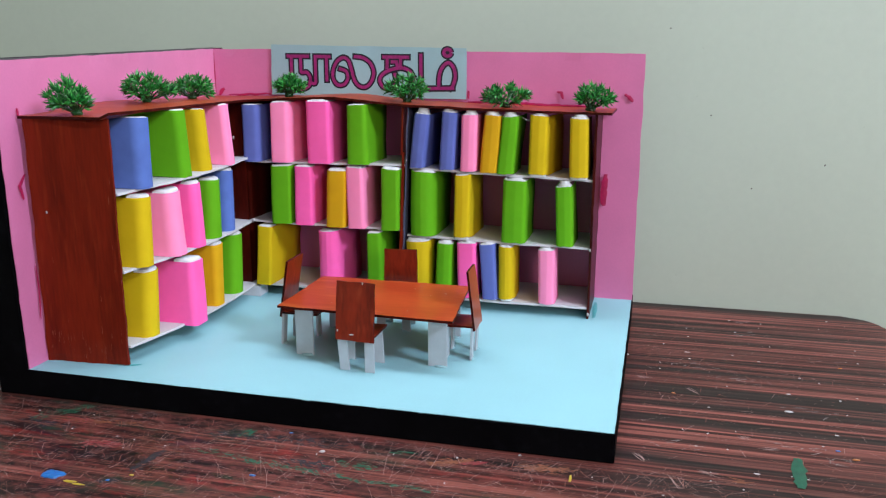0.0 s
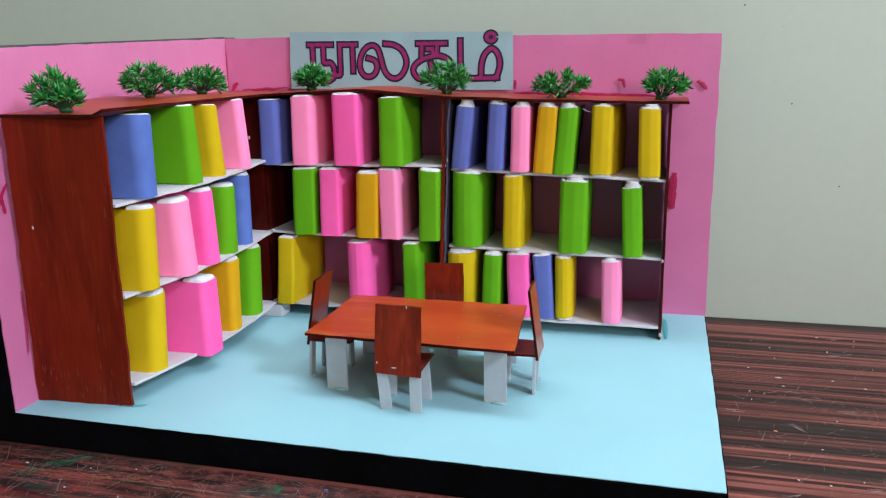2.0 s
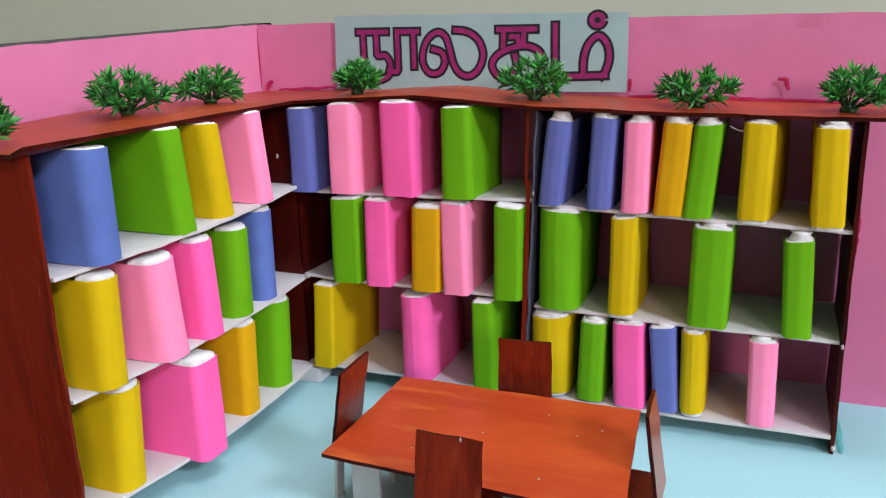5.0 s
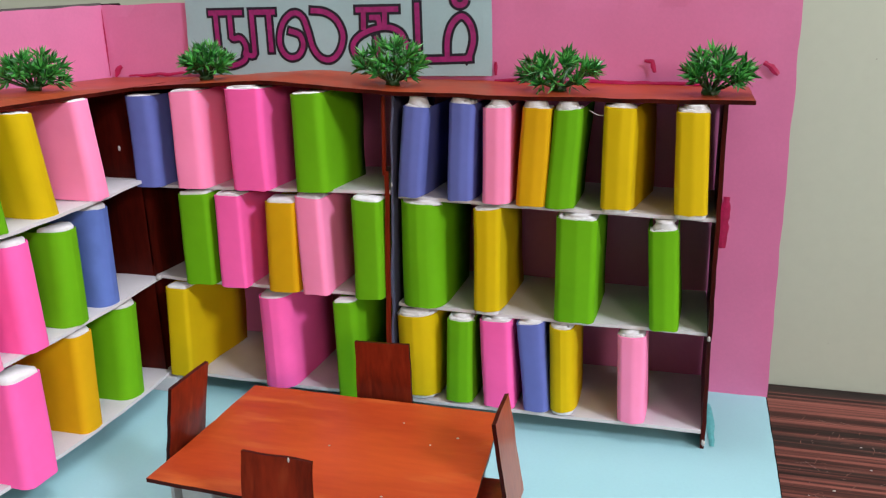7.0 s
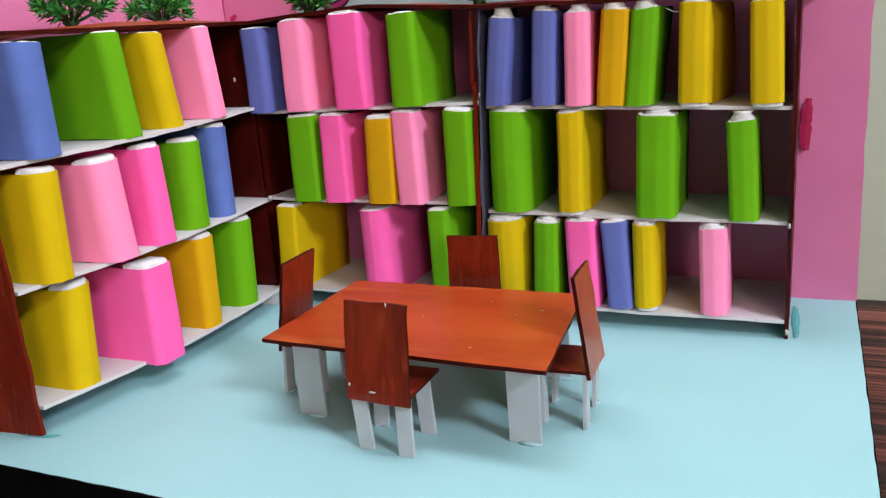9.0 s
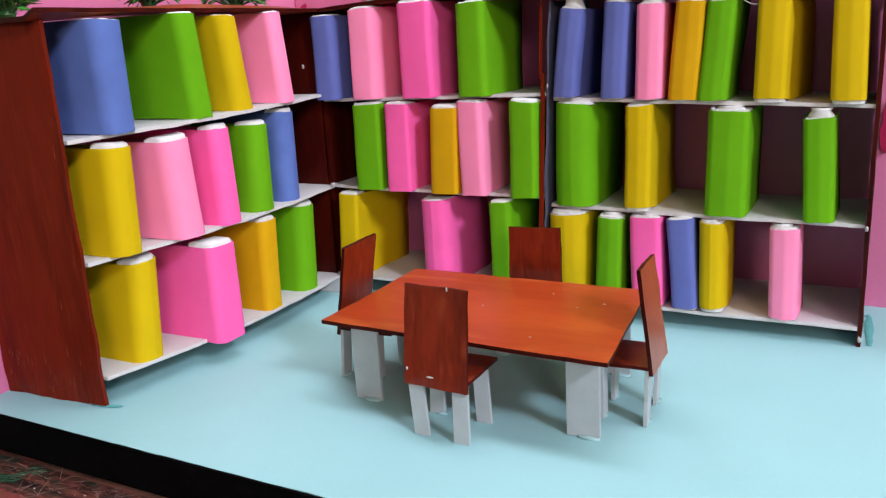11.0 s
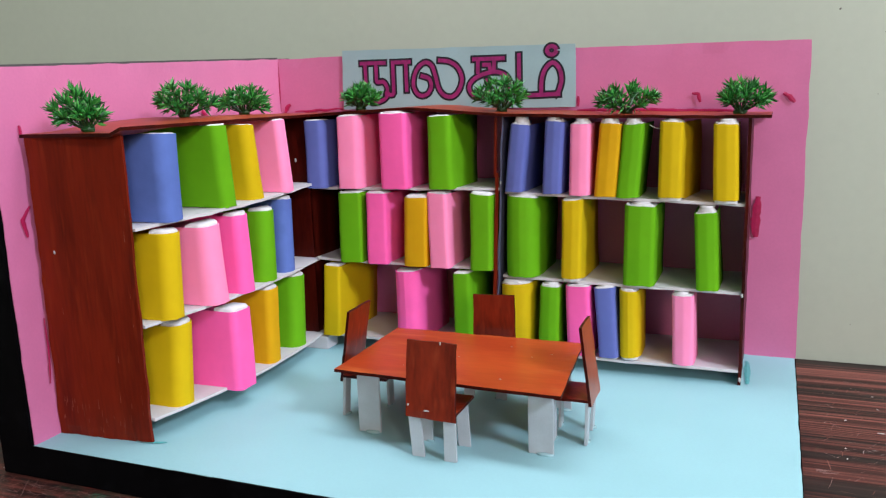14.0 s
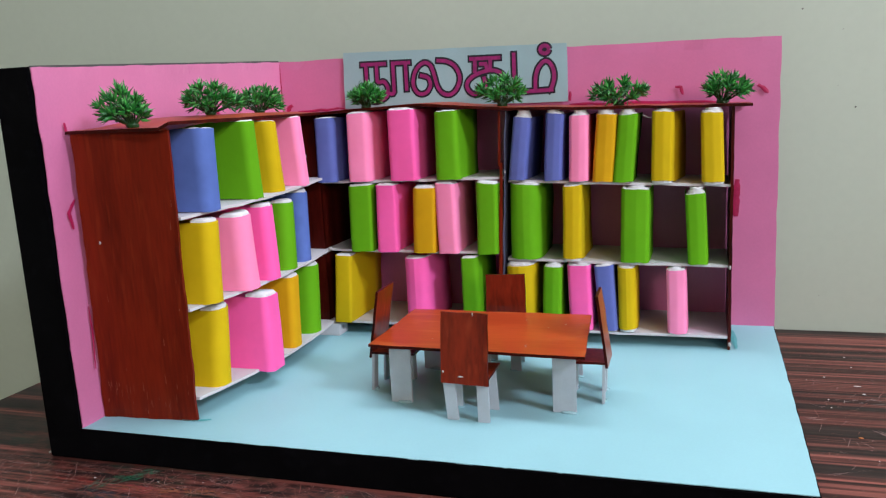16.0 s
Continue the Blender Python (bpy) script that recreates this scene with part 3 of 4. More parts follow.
def strokes(bm, pts, half, y):
    """A flat inked band along a stroke, with squared ends."""
    pts = [Vector((px * 0.0099 + 0.0050, 0, pz * 0.0088 + 0.003 * (1 - px / 23.6))) for px, pz in smooth_path(pts)]
    k = len(pts)
    closed = (pts[0] - pts[-1]).length < 0.0005
    left, right = [], []
    for i, p in enumerate(pts):
        d0 = (pts[i] - pts[max(i - 1, 0)]).normalized() if i else (pts[1] - pts[0]).normalized()
        d1 = (pts[min(i + 1, k - 1)] - pts[i]).normalized() if i < k - 1 else d0
        d = (d0 + d1).normalized()
        n = Vector((-d.z, 0, d.x))
        sc = half / max(0.55, n.dot(Vector((-d0.z, 0, d0.x))))
        e = d * (0 if closed else half if i == k - 1 else -half if i == 0 else 0)
        off = Vector((0, y - 0.0006 - 0.0010 * math.sin(p.x * 22) ** 2, 0))
        left.append(bm.verts.new(p + e + n * sc + off))
        right.append(bm.verts.new(p + e - n * sc + off))
    for i in range(k - 1):
        bm.faces.new((left[i], left[i + 1], right[i + 1], right[i]))


for glyph in LETTERS:
    bm, bm2 = bmesh.new(), bmesh.new()
    for k, s in enumerate(glyph):
        strokes(bm, s, 0.0036, -0.0006 - 0.00001 * k)
        strokes(bm2, s, 0.0018, -0.0008 - 0.00001 * k)
    letter = part("letter", bm, INK, sign, "black marker outline")
    part("letter_fill", bm2, MAGENTA, letter, "magenta marker filling")

# ---------------------------------------------------------------- L-shaped bookshelf
shelf = thing("bookshelf", (0, 0, 0))
tagged(shelf, "L-shaped miniature bookshelf of red-brown stained wood with white shelves", "bookshelf")
TOP_X = [(0.0, 0.218), (0.086, 0.2185), (0.18, 0.2225), (0.265, 0.2155), (0.357, 0.212), (0.478, 0.2095)]
TOP_Y = [(-0.326, 0.2150), (-0.300, 0.2155), (-0.255, 0.2195), (-0.205, 0.2215), (-0.129, 0.2205), (-0.086, 0.2185), (0.0, 0.218)]
CX, CY = 0.087, -0.087
PX, PY = 0.0795, -0.0815


def top_z(p):
    if p.x > CX - 0.001:
        return curve_at(TOP_X, p.x)
    return curve_at(TOP_Y, p.y)


def top_warp(p):
    return Vector((p.x, p.y, p.z + top_z(p)))


top = bmesh.new()
add(top, sheet((CX, -0.0885, 0), (0.4750, -0.0820, 0), (0.4755, -0.0005, 0), (CX, -0.0005, 0), 0.0024, 50, 8, 0.0007, top_warp, 2))
add(top, sheet((0.0, -0.325, 0), (0.086, -0.323, 0), (CX, -0.0885, 0), (0.0, -0.0885, 0), 0.0024, 10, 40, 0.00025, top_warp, 5))
add(top, sheet((0.0, -0.0885, 0), (CX, -0.0885, 0), (CX, -0.0005, 0), (0.0, -0.0005, 0), 0.0024, 10, 10, 0.0, top_warp))
bmesh.ops.remove_doubles(top, verts=top.verts, dist=0.0002)
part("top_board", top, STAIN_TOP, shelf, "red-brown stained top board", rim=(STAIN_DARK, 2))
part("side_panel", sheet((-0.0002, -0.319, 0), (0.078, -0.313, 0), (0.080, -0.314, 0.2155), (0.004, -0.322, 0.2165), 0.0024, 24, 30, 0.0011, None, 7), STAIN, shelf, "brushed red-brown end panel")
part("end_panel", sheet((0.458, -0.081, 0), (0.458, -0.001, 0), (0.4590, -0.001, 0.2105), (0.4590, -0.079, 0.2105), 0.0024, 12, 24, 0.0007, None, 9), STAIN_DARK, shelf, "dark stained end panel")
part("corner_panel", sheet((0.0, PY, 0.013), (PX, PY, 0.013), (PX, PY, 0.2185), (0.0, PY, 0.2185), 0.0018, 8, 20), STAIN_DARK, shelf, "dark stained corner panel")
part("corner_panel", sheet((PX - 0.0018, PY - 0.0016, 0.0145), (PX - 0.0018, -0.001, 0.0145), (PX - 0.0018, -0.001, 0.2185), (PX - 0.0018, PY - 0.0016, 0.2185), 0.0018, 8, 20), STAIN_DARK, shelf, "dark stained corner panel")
part("divider", sheet((0.2570, -0.0815, 0.0145), (0.2570, -0.001, 0.0145), (0.2655, -0.001, 0.2145), (0.2655, -0.0795, 0.2145), 0.0012, 10, 30, 0.0010, None, 4), CARD_SHADED, shelf, "pale card upright divider with a ragged edge, shade painted into its colour")
part("divider_strip", sheet((0.2538, -0.0815, 0.004), (0.2570, -0.0815, 0.004), (0.2625, -0.0810, 0.168), (0.2601, -0.0810, 0.168), 0.0018, 3, 20, 0.0004, None, 3), STAIN, shelf, "narrow dark wooden strip")
part("divider_strip", sheet((0.2583, -0.0800, 0.165), (0.2603, -0.0800, 0.165), (0.2615, -0.0795, 0.2145), (0.2597, -0.0795, 0.2145), 0.0016, 3, 10, 0.0004, None, 6), STAIN, shelf, "narrow dark wooden strip")


def shelf_board(x0, x1, z0, z1, bow=0.0):
    front = -0.0815 if z0 < 0.03 else -0.0800 if x0 < 0.2 else -0.0770
    def bend(p):
        u = (p.x - x0) / (x1 - x0)
        return Vector((p.x, p.y - (0.004 * math.sin(math.pi * u) * bow if p.y < -0.04 else 0), p.z + z0 + (z1 - z0) * u - 0.0022))
    return sheet((x0, front, 0), (x1, front, 0), (x1, -0.0008, 0), (x0, -0.0008, 0), 0.0022, 30, 6, 0.0006, bend, x0 * 9 + z0)


def side_shelf_board(z0, z1):
    def bend(p):
        u = (p.y + 0.312) / (0.312 + CY)
        return Vector((p.x + (0.010 * math.sin(math.pi * min(1, max(0, u))) if p.x > 0.04 else 0), p.y, p.z + z0 + (z1 - z0) * u - 0.0022))
    return sheet((0.0008, -0.312, 0), (0.080, -0.312, 0), (0.085, PY - 0.0022, 0), (0.0008, PY - 0.0022, 0), 0.0022, 6, 30, 0.0006, bend, z0 * 20)


UP_L, UP_R = (0.1540, 0.1550), (0.1520, 0.1450)
MID_L, MID_R = (0.0870, 0.0850), (0.0790, 0.0750)
LOW = (0.0145, 0.0125)
for x0, x1, z in ((PX, 0.262, UP_L), (0.2665, 0.459, UP_R), (PX, 0.259, MID_L), (0.2635, 0.458, MID_R), (PX, 0.458, LOW)):
    part("shelf_board", shelf_board(x0, x1, *z, bow=0.5), SHEET, shelf, "white shelf board")
SIDE_UP, SIDE_MID, SIDE_LOW = (0.1530, 0.1585), (0.0850, 0.0875), (0.0175, 0.0145)
for z in (SIDE_UP, SIDE_MID, SIDE_LOW):
    part("shelf_board", side_shelf_board(*z), SHEET, shelf, "white shelf board with a bowed front")
part("corner_foot", box((0.066, -0.090, 0.0), (0.092, -0.070, 0.0122), 0.0006), SHEET, shelf, "white corner foot")

# ---------------------------------------------------------------- books
rng = random.Random(21)


def profile(w, d, bulge, n, wild):
    """Across the spine, from the back of one cover flap to the other: 4 gives a folded front with a middle ridge, else a spine with rounded corners."""
    if n == 4:
        run = [(-w / 2, bulge), (-0.38 * w, bulge * 0.3), (0.04 * w, 0.0), (0.40 * w, bulge * 0.32), (w / 2, bulge)]
        # round each fold a little
        soft = []
        for i, p in enumerate(run):
            before, after = run[i - 1] if i else (-w / 2, d * 0.55), run[i + 1] if i + 1 < len(run) else (w / 2, d * 0.55)
            for q, gains in ((before, (2.6, 1.2)), (after, (1.2, 2.6))):
                f = min(0.18, 0.0006 / math.hypot(q[0] - p[0], q[1] - p[1]))
                soft += [(p[0] + (q[0] - p[0]) * f * g, p[1] + (q[1] - p[1]) * f * g) for g in gains]
        run = soft
    else:
        corners = []
        for k in (0, 1):
            r = 0.46 * w if n == 10 else wild.uniform(0.13, 0.30) * w if n == 3 else min(0.46 * w, bulge)
            # hand-folded: the deeper the corner, the flatter its start
            deep = r * (wild.uniform(0.9, 1.5) if n == 3 else 1.0)
            corners.append([(r - r * math.cos(math.pi * i / 14) ** 0.85, deep - deep * math.sin(math.pi * i / 14)) for i in range(8)])
        tilt = wild.uniform(-0.0010, 0.0014) if n == 3 else 0.0
        run = [(x - w / 2, y) for x, y in corners[0]] + [(wild.uniform(-0.1, 0.1) * w if n == 3 else 0, -0.0003)] + [(w / 2 - x, y) for x, y in reversed(corners[1])]
        run = [(x, y + tilt * (0.5 + x / w)) for x, y in run]
    back = [(d, 1.0), (d * 0.75, 1.02), (d * 0.5, 1.03), (d * 0.3, 1.02)]
    return [(-w / 2 * g, y) for y, g in back] + run + [(w / 2 * g, y) for y, g in reversed(back)]


def book(mat, colour, tier, w, h, d, at, turn, lean, facets, bulge, core, drop, neck=0.0, flare_out=0.0, flare_back=0.0):
    """A paper cover folded round a white foam block; its front looks along -y before the turn."""
    b = thing("book", at, turn)
    tagged(b, colour + " paper book standing on the white " + tier + " shelf", "book", "books on the bookshelf")
    seed = rng.uniform(0, 90)
    wild = random.Random(round(seed * 1000))
    outer = profile(w, d, bulge, facets, wild)
    crown = wild.uniform(-0.0022, 0.0022)
    twist, taper = wild.uniform(-0.05, 0.05) if facets <= 4 else 0.0, wild.uniform(-0.05, 0.03)
    inner = [(x * (1 - 0.0012 / w), y if i in (0, len(outer) - 1) else y + 0.0007) for i, (x, y) in enumerate(outer)]
    k, nz = len(outer), 9

    def bent(x, y, z):
        x = x * (1 + taper * (z / h - 0.5)) - twist * (y - 0.01) * (z / h - 0.5)
        y = y + twist * x * (z / h - 0.5)
        s = 0.0008 * noise.noise(Vector((x * 30 + seed, y * 25, z * 22)))
        if x > 0:
            x += flare_back * max(0, y - 0.012) / (d - 0.012)
        flare = 0.0016 * noise.noise(Vector((seed, z * 30, 1.0))) * max(0, y - 0.02) / 0.04
        z += crown * (x / w) * max(0, z / h - 0.3)
        foot = flare_out * max(0, 1 - z / h) * max(0, 1 - y / 0.03)
        return Vector((x * (1 + foot * 12) + foot * 0.3 + lean * z + s * 0.5 + flare, y + s - foot, z))
    def sunk(y, j):
        """The spine hangs a little over the front of its shelf."""
        return -drop * (1 - j / nz) * max(0, 1 - max(0, y - 0.004) / 0.012)
    bm = bmesh.new()
    go = [[bm.verts.new(bent(x, y, sunk(y, j) + h * j / nz + (0.0009 * noise.noise(Vector((x * 150 + seed, y * 60, j))) if j in (0, nz) else 0))) for x, y in outer] for j in range(nz + 1)]
    gi = [[bm.verts.new(bent(x, y, sunk(y - 0.0007, j) + h * j / nz)) for x, y in inner] for j in range(nz + 1)]
    rim_verts = set(go[0] + go[nz] + gi[0] + gi[nz])
    for j in range(nz):
        for i in range(k - 1):
            bm.faces.new((go[j][i], go[j][i + 1], go[j + 1][i + 1], go[j + 1][i]))
            bm.faces.new((gi[j][i], gi[j][i + 1], gi[j + 1][i + 1], gi[j + 1][i]))
        for i in (0, k - 1):
            bm.faces.new((go[j][i], gi[j][i], gi[j + 1][i], go[j + 1][i]))
    for j in (0, nz):
        for i in range(k - 1):
            bm.faces.new((go[j][i], go[j][i + 1], gi[j][i + 1], gi[j][i]))
    for e in bm.edges:
        rim_edge = all(v in rim_verts for v in e.verts)
        e.smooth = not rim_edge
    part("cover", bm, mat, b, smooth=True)
    # foam block, a little short of the cover, its ragged top standing proud
    rim = [(x * (1 - 0.0016 / w), max(y + 0.001, 0.0012)) for x, y in outer]
    rim = [(x, min(y, max(0.012, w * 0.75))) for x, y in rim]
    bm = bmesh.new()
    lv = [(0.0003, 1.0), (h * 0.5, 1.0), (h - 0.0004, 1.0), (h + core * 0.6, 0.97), (h + core, 0.80)]
    cy = 0.006
    rings = [[bm.verts.new(bent(x * f, cy + (y - cy) * f, z + (0.0012 * noise.noise(Vector((x * 300 + seed, y * 300, z * 50))) if q > 2 else 0))) for x, y in rim] for q, (z, f) in enumerate(lv)]
    for r0, r1 in zip(rings, rings[1:]):
        for i in range(k):
            bm.faces.new((r0[i], r0[(i + 1) % k], r1[(i + 1) % k], r1[i]))
    bm.faces.new(rings[0])
    bm.faces.new(rings[-1])
    stump = []
    if neck:
        # a stump of foam that reaches up to the board above
        nx = lean * h + rng.uniform(-0.08, 0.08) * w
        for z, f in ((-0.0010, 0.47), (neck * 0.35, 0.40), (neck * 0.75, rng.uniform(0.26, 0.36)), (neck, 0.36)):
            stump.append([bm.verts.new((nx + math.cos(a * 0.6283) * w * f + 0.0004 * noise.noise(Vector((a, z * 900, seed))), 0.0068 + math.sin(a * 0.6283) * 0.0052, h + z)) for a in range(10)])
        for r0, r1 in zip(stump, stump[1:]):
            for i in range(10):
                bm.faces.new((r0[i], r0[(i + 1) % 10], r1[(i + 1) % 10], r1[i]))
        bm.faces.new(stump[0])
        bm.faces.new(stump[-1])
    soft_verts = {v for ring in stump for v in ring}
    for e in bm.edges:
        e.smooth = e.verts[0] in soft_verts and e.verts[1] in soft_verts
    part("foam_core", bm, CORE, b, "white foam core", smooth=True)
    return b


INKS = {"s": (BLUE_LIT, "lit-side periwinkle blue"), "b": (BLUE, "periwinkle blue"), "g": (GREEN, "leaf green"), "y": (YELLOW, "golden yellow"), "o": (YELLOW_BOUNCE, "bounce-tinted golden yellow"), "r": (ROSE, "light pink"), "h": (HOT, "hot pink")}


def lerp(pair, u):
    return pair[0] + (pair[1] - pair[0]) * min(1, max(0, u))


def back_row(tier, rows, board_l, board_r, over_l=None, over_r=None, drop=0.0004):
    """Rows: colour, left and right edge at the top, left edge at the foot, top height, depth, facets."""
    for key, xl, xr, xb, zt, d, n, *flare in rows:
        w = xr - xl
        z0 = lerp(board_l, (xb - CX) / (0.26 - CX)) if xb < 0.258 else lerp(board_r, (xb + w - 0.265) / (0.458 - 0.265))
        left = xb < 0.258
        over = over_l if left else over_r
        u = (xb + w / 2 - CX) / (0.26 - CX) if left else (xb + w / 2 - 0.265) / (0.458 - 0.265)
        limit = (lerp(over, u) - 0.0024 if over else curve_at(TOP_X, xb + w / 2)) - 0.0004
        core = rng.uniform(0.0006, 0.0022)
        h = min(zt - z0 - (0 if left else 0.0010 if over else 0.0004), limit - z0 - core)
        mat, colour = INKS[key]
        book(mat, colour, tier, w, h, d, (xb + w / 2, -0.0905 if xb < 0.258 else -0.0850, z0 + 0.0001), 0, (xl - xb) / h, n, 0.0040, core, drop if left else -0.0026 if key == "y" else -0.0008, neck=max(0.0015, limit - z0 - h) if not left or rng.random() < 0.3 else 0.0, flare_back=flare[0] if flare else 0.0)


back_row("top", [("b", 0.0790, 0.0990, 0.0785, 0.2150, 0.066, 3), ("r", 0.1135, 0.1360, 0.1125, 0.2180, 0.074, 3), ("h", 0.1545, 0.1815, 0.1545, 0.2195, 0.074, 3), ("g", 0.1993, 0.2230, 0.1995, 0.2165, 0.060, 3, 0.003),
          ("b", 0.2735, 0.2895, 0.2672, 0.2085, 0.070, 4), ("b", 0.3030, 0.3190, 0.2998, 0.2105, 0.070, 4), ("r", 0.3236, 0.3406, 0.3226, 0.2080, 0.070, 4), ("o", 0.3475, 0.3655, 0.3430, 0.2080, 0.070, 4),
          ("g", 0.3660, 0.3830, 0.3610, 0.2070, 0.056, 4), ("y", 0.3945, 0.4125, 0.3935, 0.2085, 0.070, 4, 0.008), ("y", 0.4340, 0.4520, 0.4358, 0.2060, 0.056, 4)], UP_L, UP_R)
back_row("middle", [("g", 0.1100, 0.1340, 0.1090, 0.1515, 0.055, 3), ("h", 0.1390, 0.1590, 0.1380, 0.1505, 0.074, 3), ("o", 0.1755, 0.1990, 0.1735, 0.1465, 0.060, 3), ("r", 0.1982, 0.2180, 0.1990, 0.1505, 0.074, 3),
          ("g", 0.2380, 0.2580, 0.2365, 0.1510, 0.055, 3), ("g", 0.2670, 0.2950, 0.2665, 0.1490, 0.074, 10), ("y", 0.3167, 0.3337, 0.3157, 0.1475, 0.074, 4), ("g", 0.3680, 0.3925, 0.3670, 0.1430, 0.066, 4),
          ("g", 0.4215, 0.4385, 0.4245, 0.1385, 0.050, 4)], MID_L, MID_R, UP_L, UP_R, 0.0008)
back_row("bottom", [("y", 0.0920, 0.1100, 0.0872, 0.0815, 0.077, 3, 0.002), ("h", 0.1625, 0.1870, 0.1625, 0.0795, 0.074, 10), ("g", 0.2204, 0.2374, 0.2204, 0.0805, 0.070, 3), ("y", 0.2615, 0.2890, 0.2615, 0.0735, 0.070, 10),
          ("g", 0.2974, 0.3150, 0.2954, 0.0730, 0.060, 4), ("h", 0.3190, 0.3400, 0.3210, 0.0775, 0.070, 3), ("b", 0.3436, 0.3606, 0.3480, 0.0765, 0.070, 3), ("y", 0.3639, 0.3795, 0.3649, 0.0755, 0.046, 10),
          ("r", 0.4060, 0.4230, 0.4075, 0.0715, 0.036, 4)], LOW, LOW, MID_L, MID_R, 0.0002)


def side_row(tier, rows, board, tuft):
    """Rows: colour, far edge at the foot and at the top, thickness, top height, depth, front, roundness of the spine."""
    for key, yb, yt, w, zt, d, x, bulge in rows:
        z0 = lerp(board, (yb + 0.312) / (0.312 + CY))
        h = zt - z0
        mat, colour = INKS[key]
        # shifts each book along the shelf so its outline fits the camera's view
        view_shift = (0.75 * (x - bulge) - 0.325 * w + math.hypot(0.75 * bulge, 0.325 * w) - 0.0645) / 0.65
        book(mat, colour, tier, w, h, d, (x, yb - w / 2 - view_shift, z0 + 0.0001), 90, (yt - yb) / h, 12, bulge, tuft, 0.0022 if x > 0.097 else 0.0004, flare_out=0.003 if key in "hr" else 0.0)


side_row("top", [("s", -0.271, -0.271, 0.022, 0.2145, 0.083, 0.091, 0.009), ("g", -0.208, -0.214, 0.018, 0.2175, 0.085, 0.093, 0.006), ("y", -0.170, -0.178, 0.018, 0.2160, 0.080, 0.092, 0.008),
          ("r", -0.130, -0.132, 0.016, 0.2180, 0.080, 0.091, 0.005)], SIDE_UP, 0.0006)
side_row("middle", [("y", -0.279, -0.276, 0.020, 0.1460, 0.083, 0.091, 0.009), ("r", -0.232, -0.232, 0.024, 0.1450, 0.083, 0.094, 0.010), ("h", -0.198, -0.196, 0.018, 0.1470, 0.080, 0.094, 0.007),
          ("g", -0.160, -0.158, 0.021, 0.1450, 0.075, 0.093, 0.010), ("s", -0.130, -0.129, 0.019, 0.1500, 0.075, 0.090, 0.009)], SIDE_MID, 0.0026)
side_row("bottom", [("y", -0.277, -0.272, 0.021, 0.0770, 0.078, 0.085, 0.010), ("h", -0.208, -0.204, 0.025, 0.0755, 0.092, 0.099, 0.006), ("o", -0.163, -0.160, 0.018, 0.0790, 0.083, 0.092, 0.006),
          ("g", -0.119, -0.115, 0.022, 0.0790, 0.065, 0.088, 0.010)], SIDE_LOW, 0.0025)

# ---------------------------------------------------------------- table and chairs of the model
table = thing("dining_table", (0, 0, 0))
tagged(table, "miniature red-brown wooden table with white card legs on aqua paper", "table")
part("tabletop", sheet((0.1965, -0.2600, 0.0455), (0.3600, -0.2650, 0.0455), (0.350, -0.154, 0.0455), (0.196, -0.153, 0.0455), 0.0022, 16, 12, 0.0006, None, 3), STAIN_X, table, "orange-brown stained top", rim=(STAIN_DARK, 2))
for x, y in ((0.2175, -0.250), (0.3425, -0.249), (0.2175, -0.170), (0.336, -0.170)):
    part("leg", box((x - 0.0085, y - 0.0012, 0), (x + 0.0085, y + 0.0012, 0.0455), 0.0003), LEG, table, "flat white card leg")


def chair(at, turn, lean, lean_legs, tall, wood=CHAIR_WOOD, look_of="tall dark stained backrest"):
    """The sitter looks along +y; the back stands at the rear."""
    c = thing("dining_chair", at, turn)
    tagged(c, "miniature red-brown wooden chair with white card legs beside the table", "chair", "chairs round the table")
    part("backrest", sheet((-0.0175, -0.018, 0.0275), (0.0175, -0.018, 0.0265), (0.0172, -0.018 + lean, tall), (-0.0172, -0.018 + lean, tall + 0.0008), 0.0020, 8, 12, 0.0005, None, turn + 1), wood, c, look_of, rim=(STAIN_DARK, 1))
    part("seat", sheet((-0.0170, -0.019, 0.0300), (0.0170, -0.019, 0.0300), (0.0170, 0.018, 0.0300), (-0.0170, 0.018, 0.0300), 0.0018, 8, 8, 0.0004, None, turn), CHAIR_WOOD, c, "stained seat", rim=(STAIN_DARK, 2))
    for k, (x, y) in enumerate(((-0.0125, -0.0165), (0.0125, -0.0165), (-0.0125, 0.0065), (0.0125, 0.0065))):
        bm = box((x - 0.0043, y - 0.001, 0), (x + 0.0043, y + 0.001, 0.0302), 0.0002)
        for v in bm.verts:
            v.co.x += (0.030 - v.co.z) * (0.10, 0.04, -0.05, 0.06)[k] * lean_legs
            v.co.y -= (0.030 - v.co.z) * (0.05, 0.10, 0.0, 0.03)[k] * lean_legs
        part("leg", bm, LEG, c, "narrow white card leg")
        part("glue_blob", blob((x + 0.001, y, 0.0004), 0.0036, 0.0019, 0.0010, k + turn), GLUE, c, "clear dried glue", smooth=True)
    return c


chair((0.2760, -0.2585, 0.0), 0, 0.0065, 1.0, 0.0775)
chair((0.2750, -0.158, 0.0), 180, 0.000, 0.5, 0.0765)
chair((0.3510, -0.211, 0.0), 92, 0.007, -0.4, 0.0805, CHAIR_PALE, "tall orange-brown backrest")
chair((0.2030, -0.212, 0.0), -90, 0.009, 0.6, 0.0805)


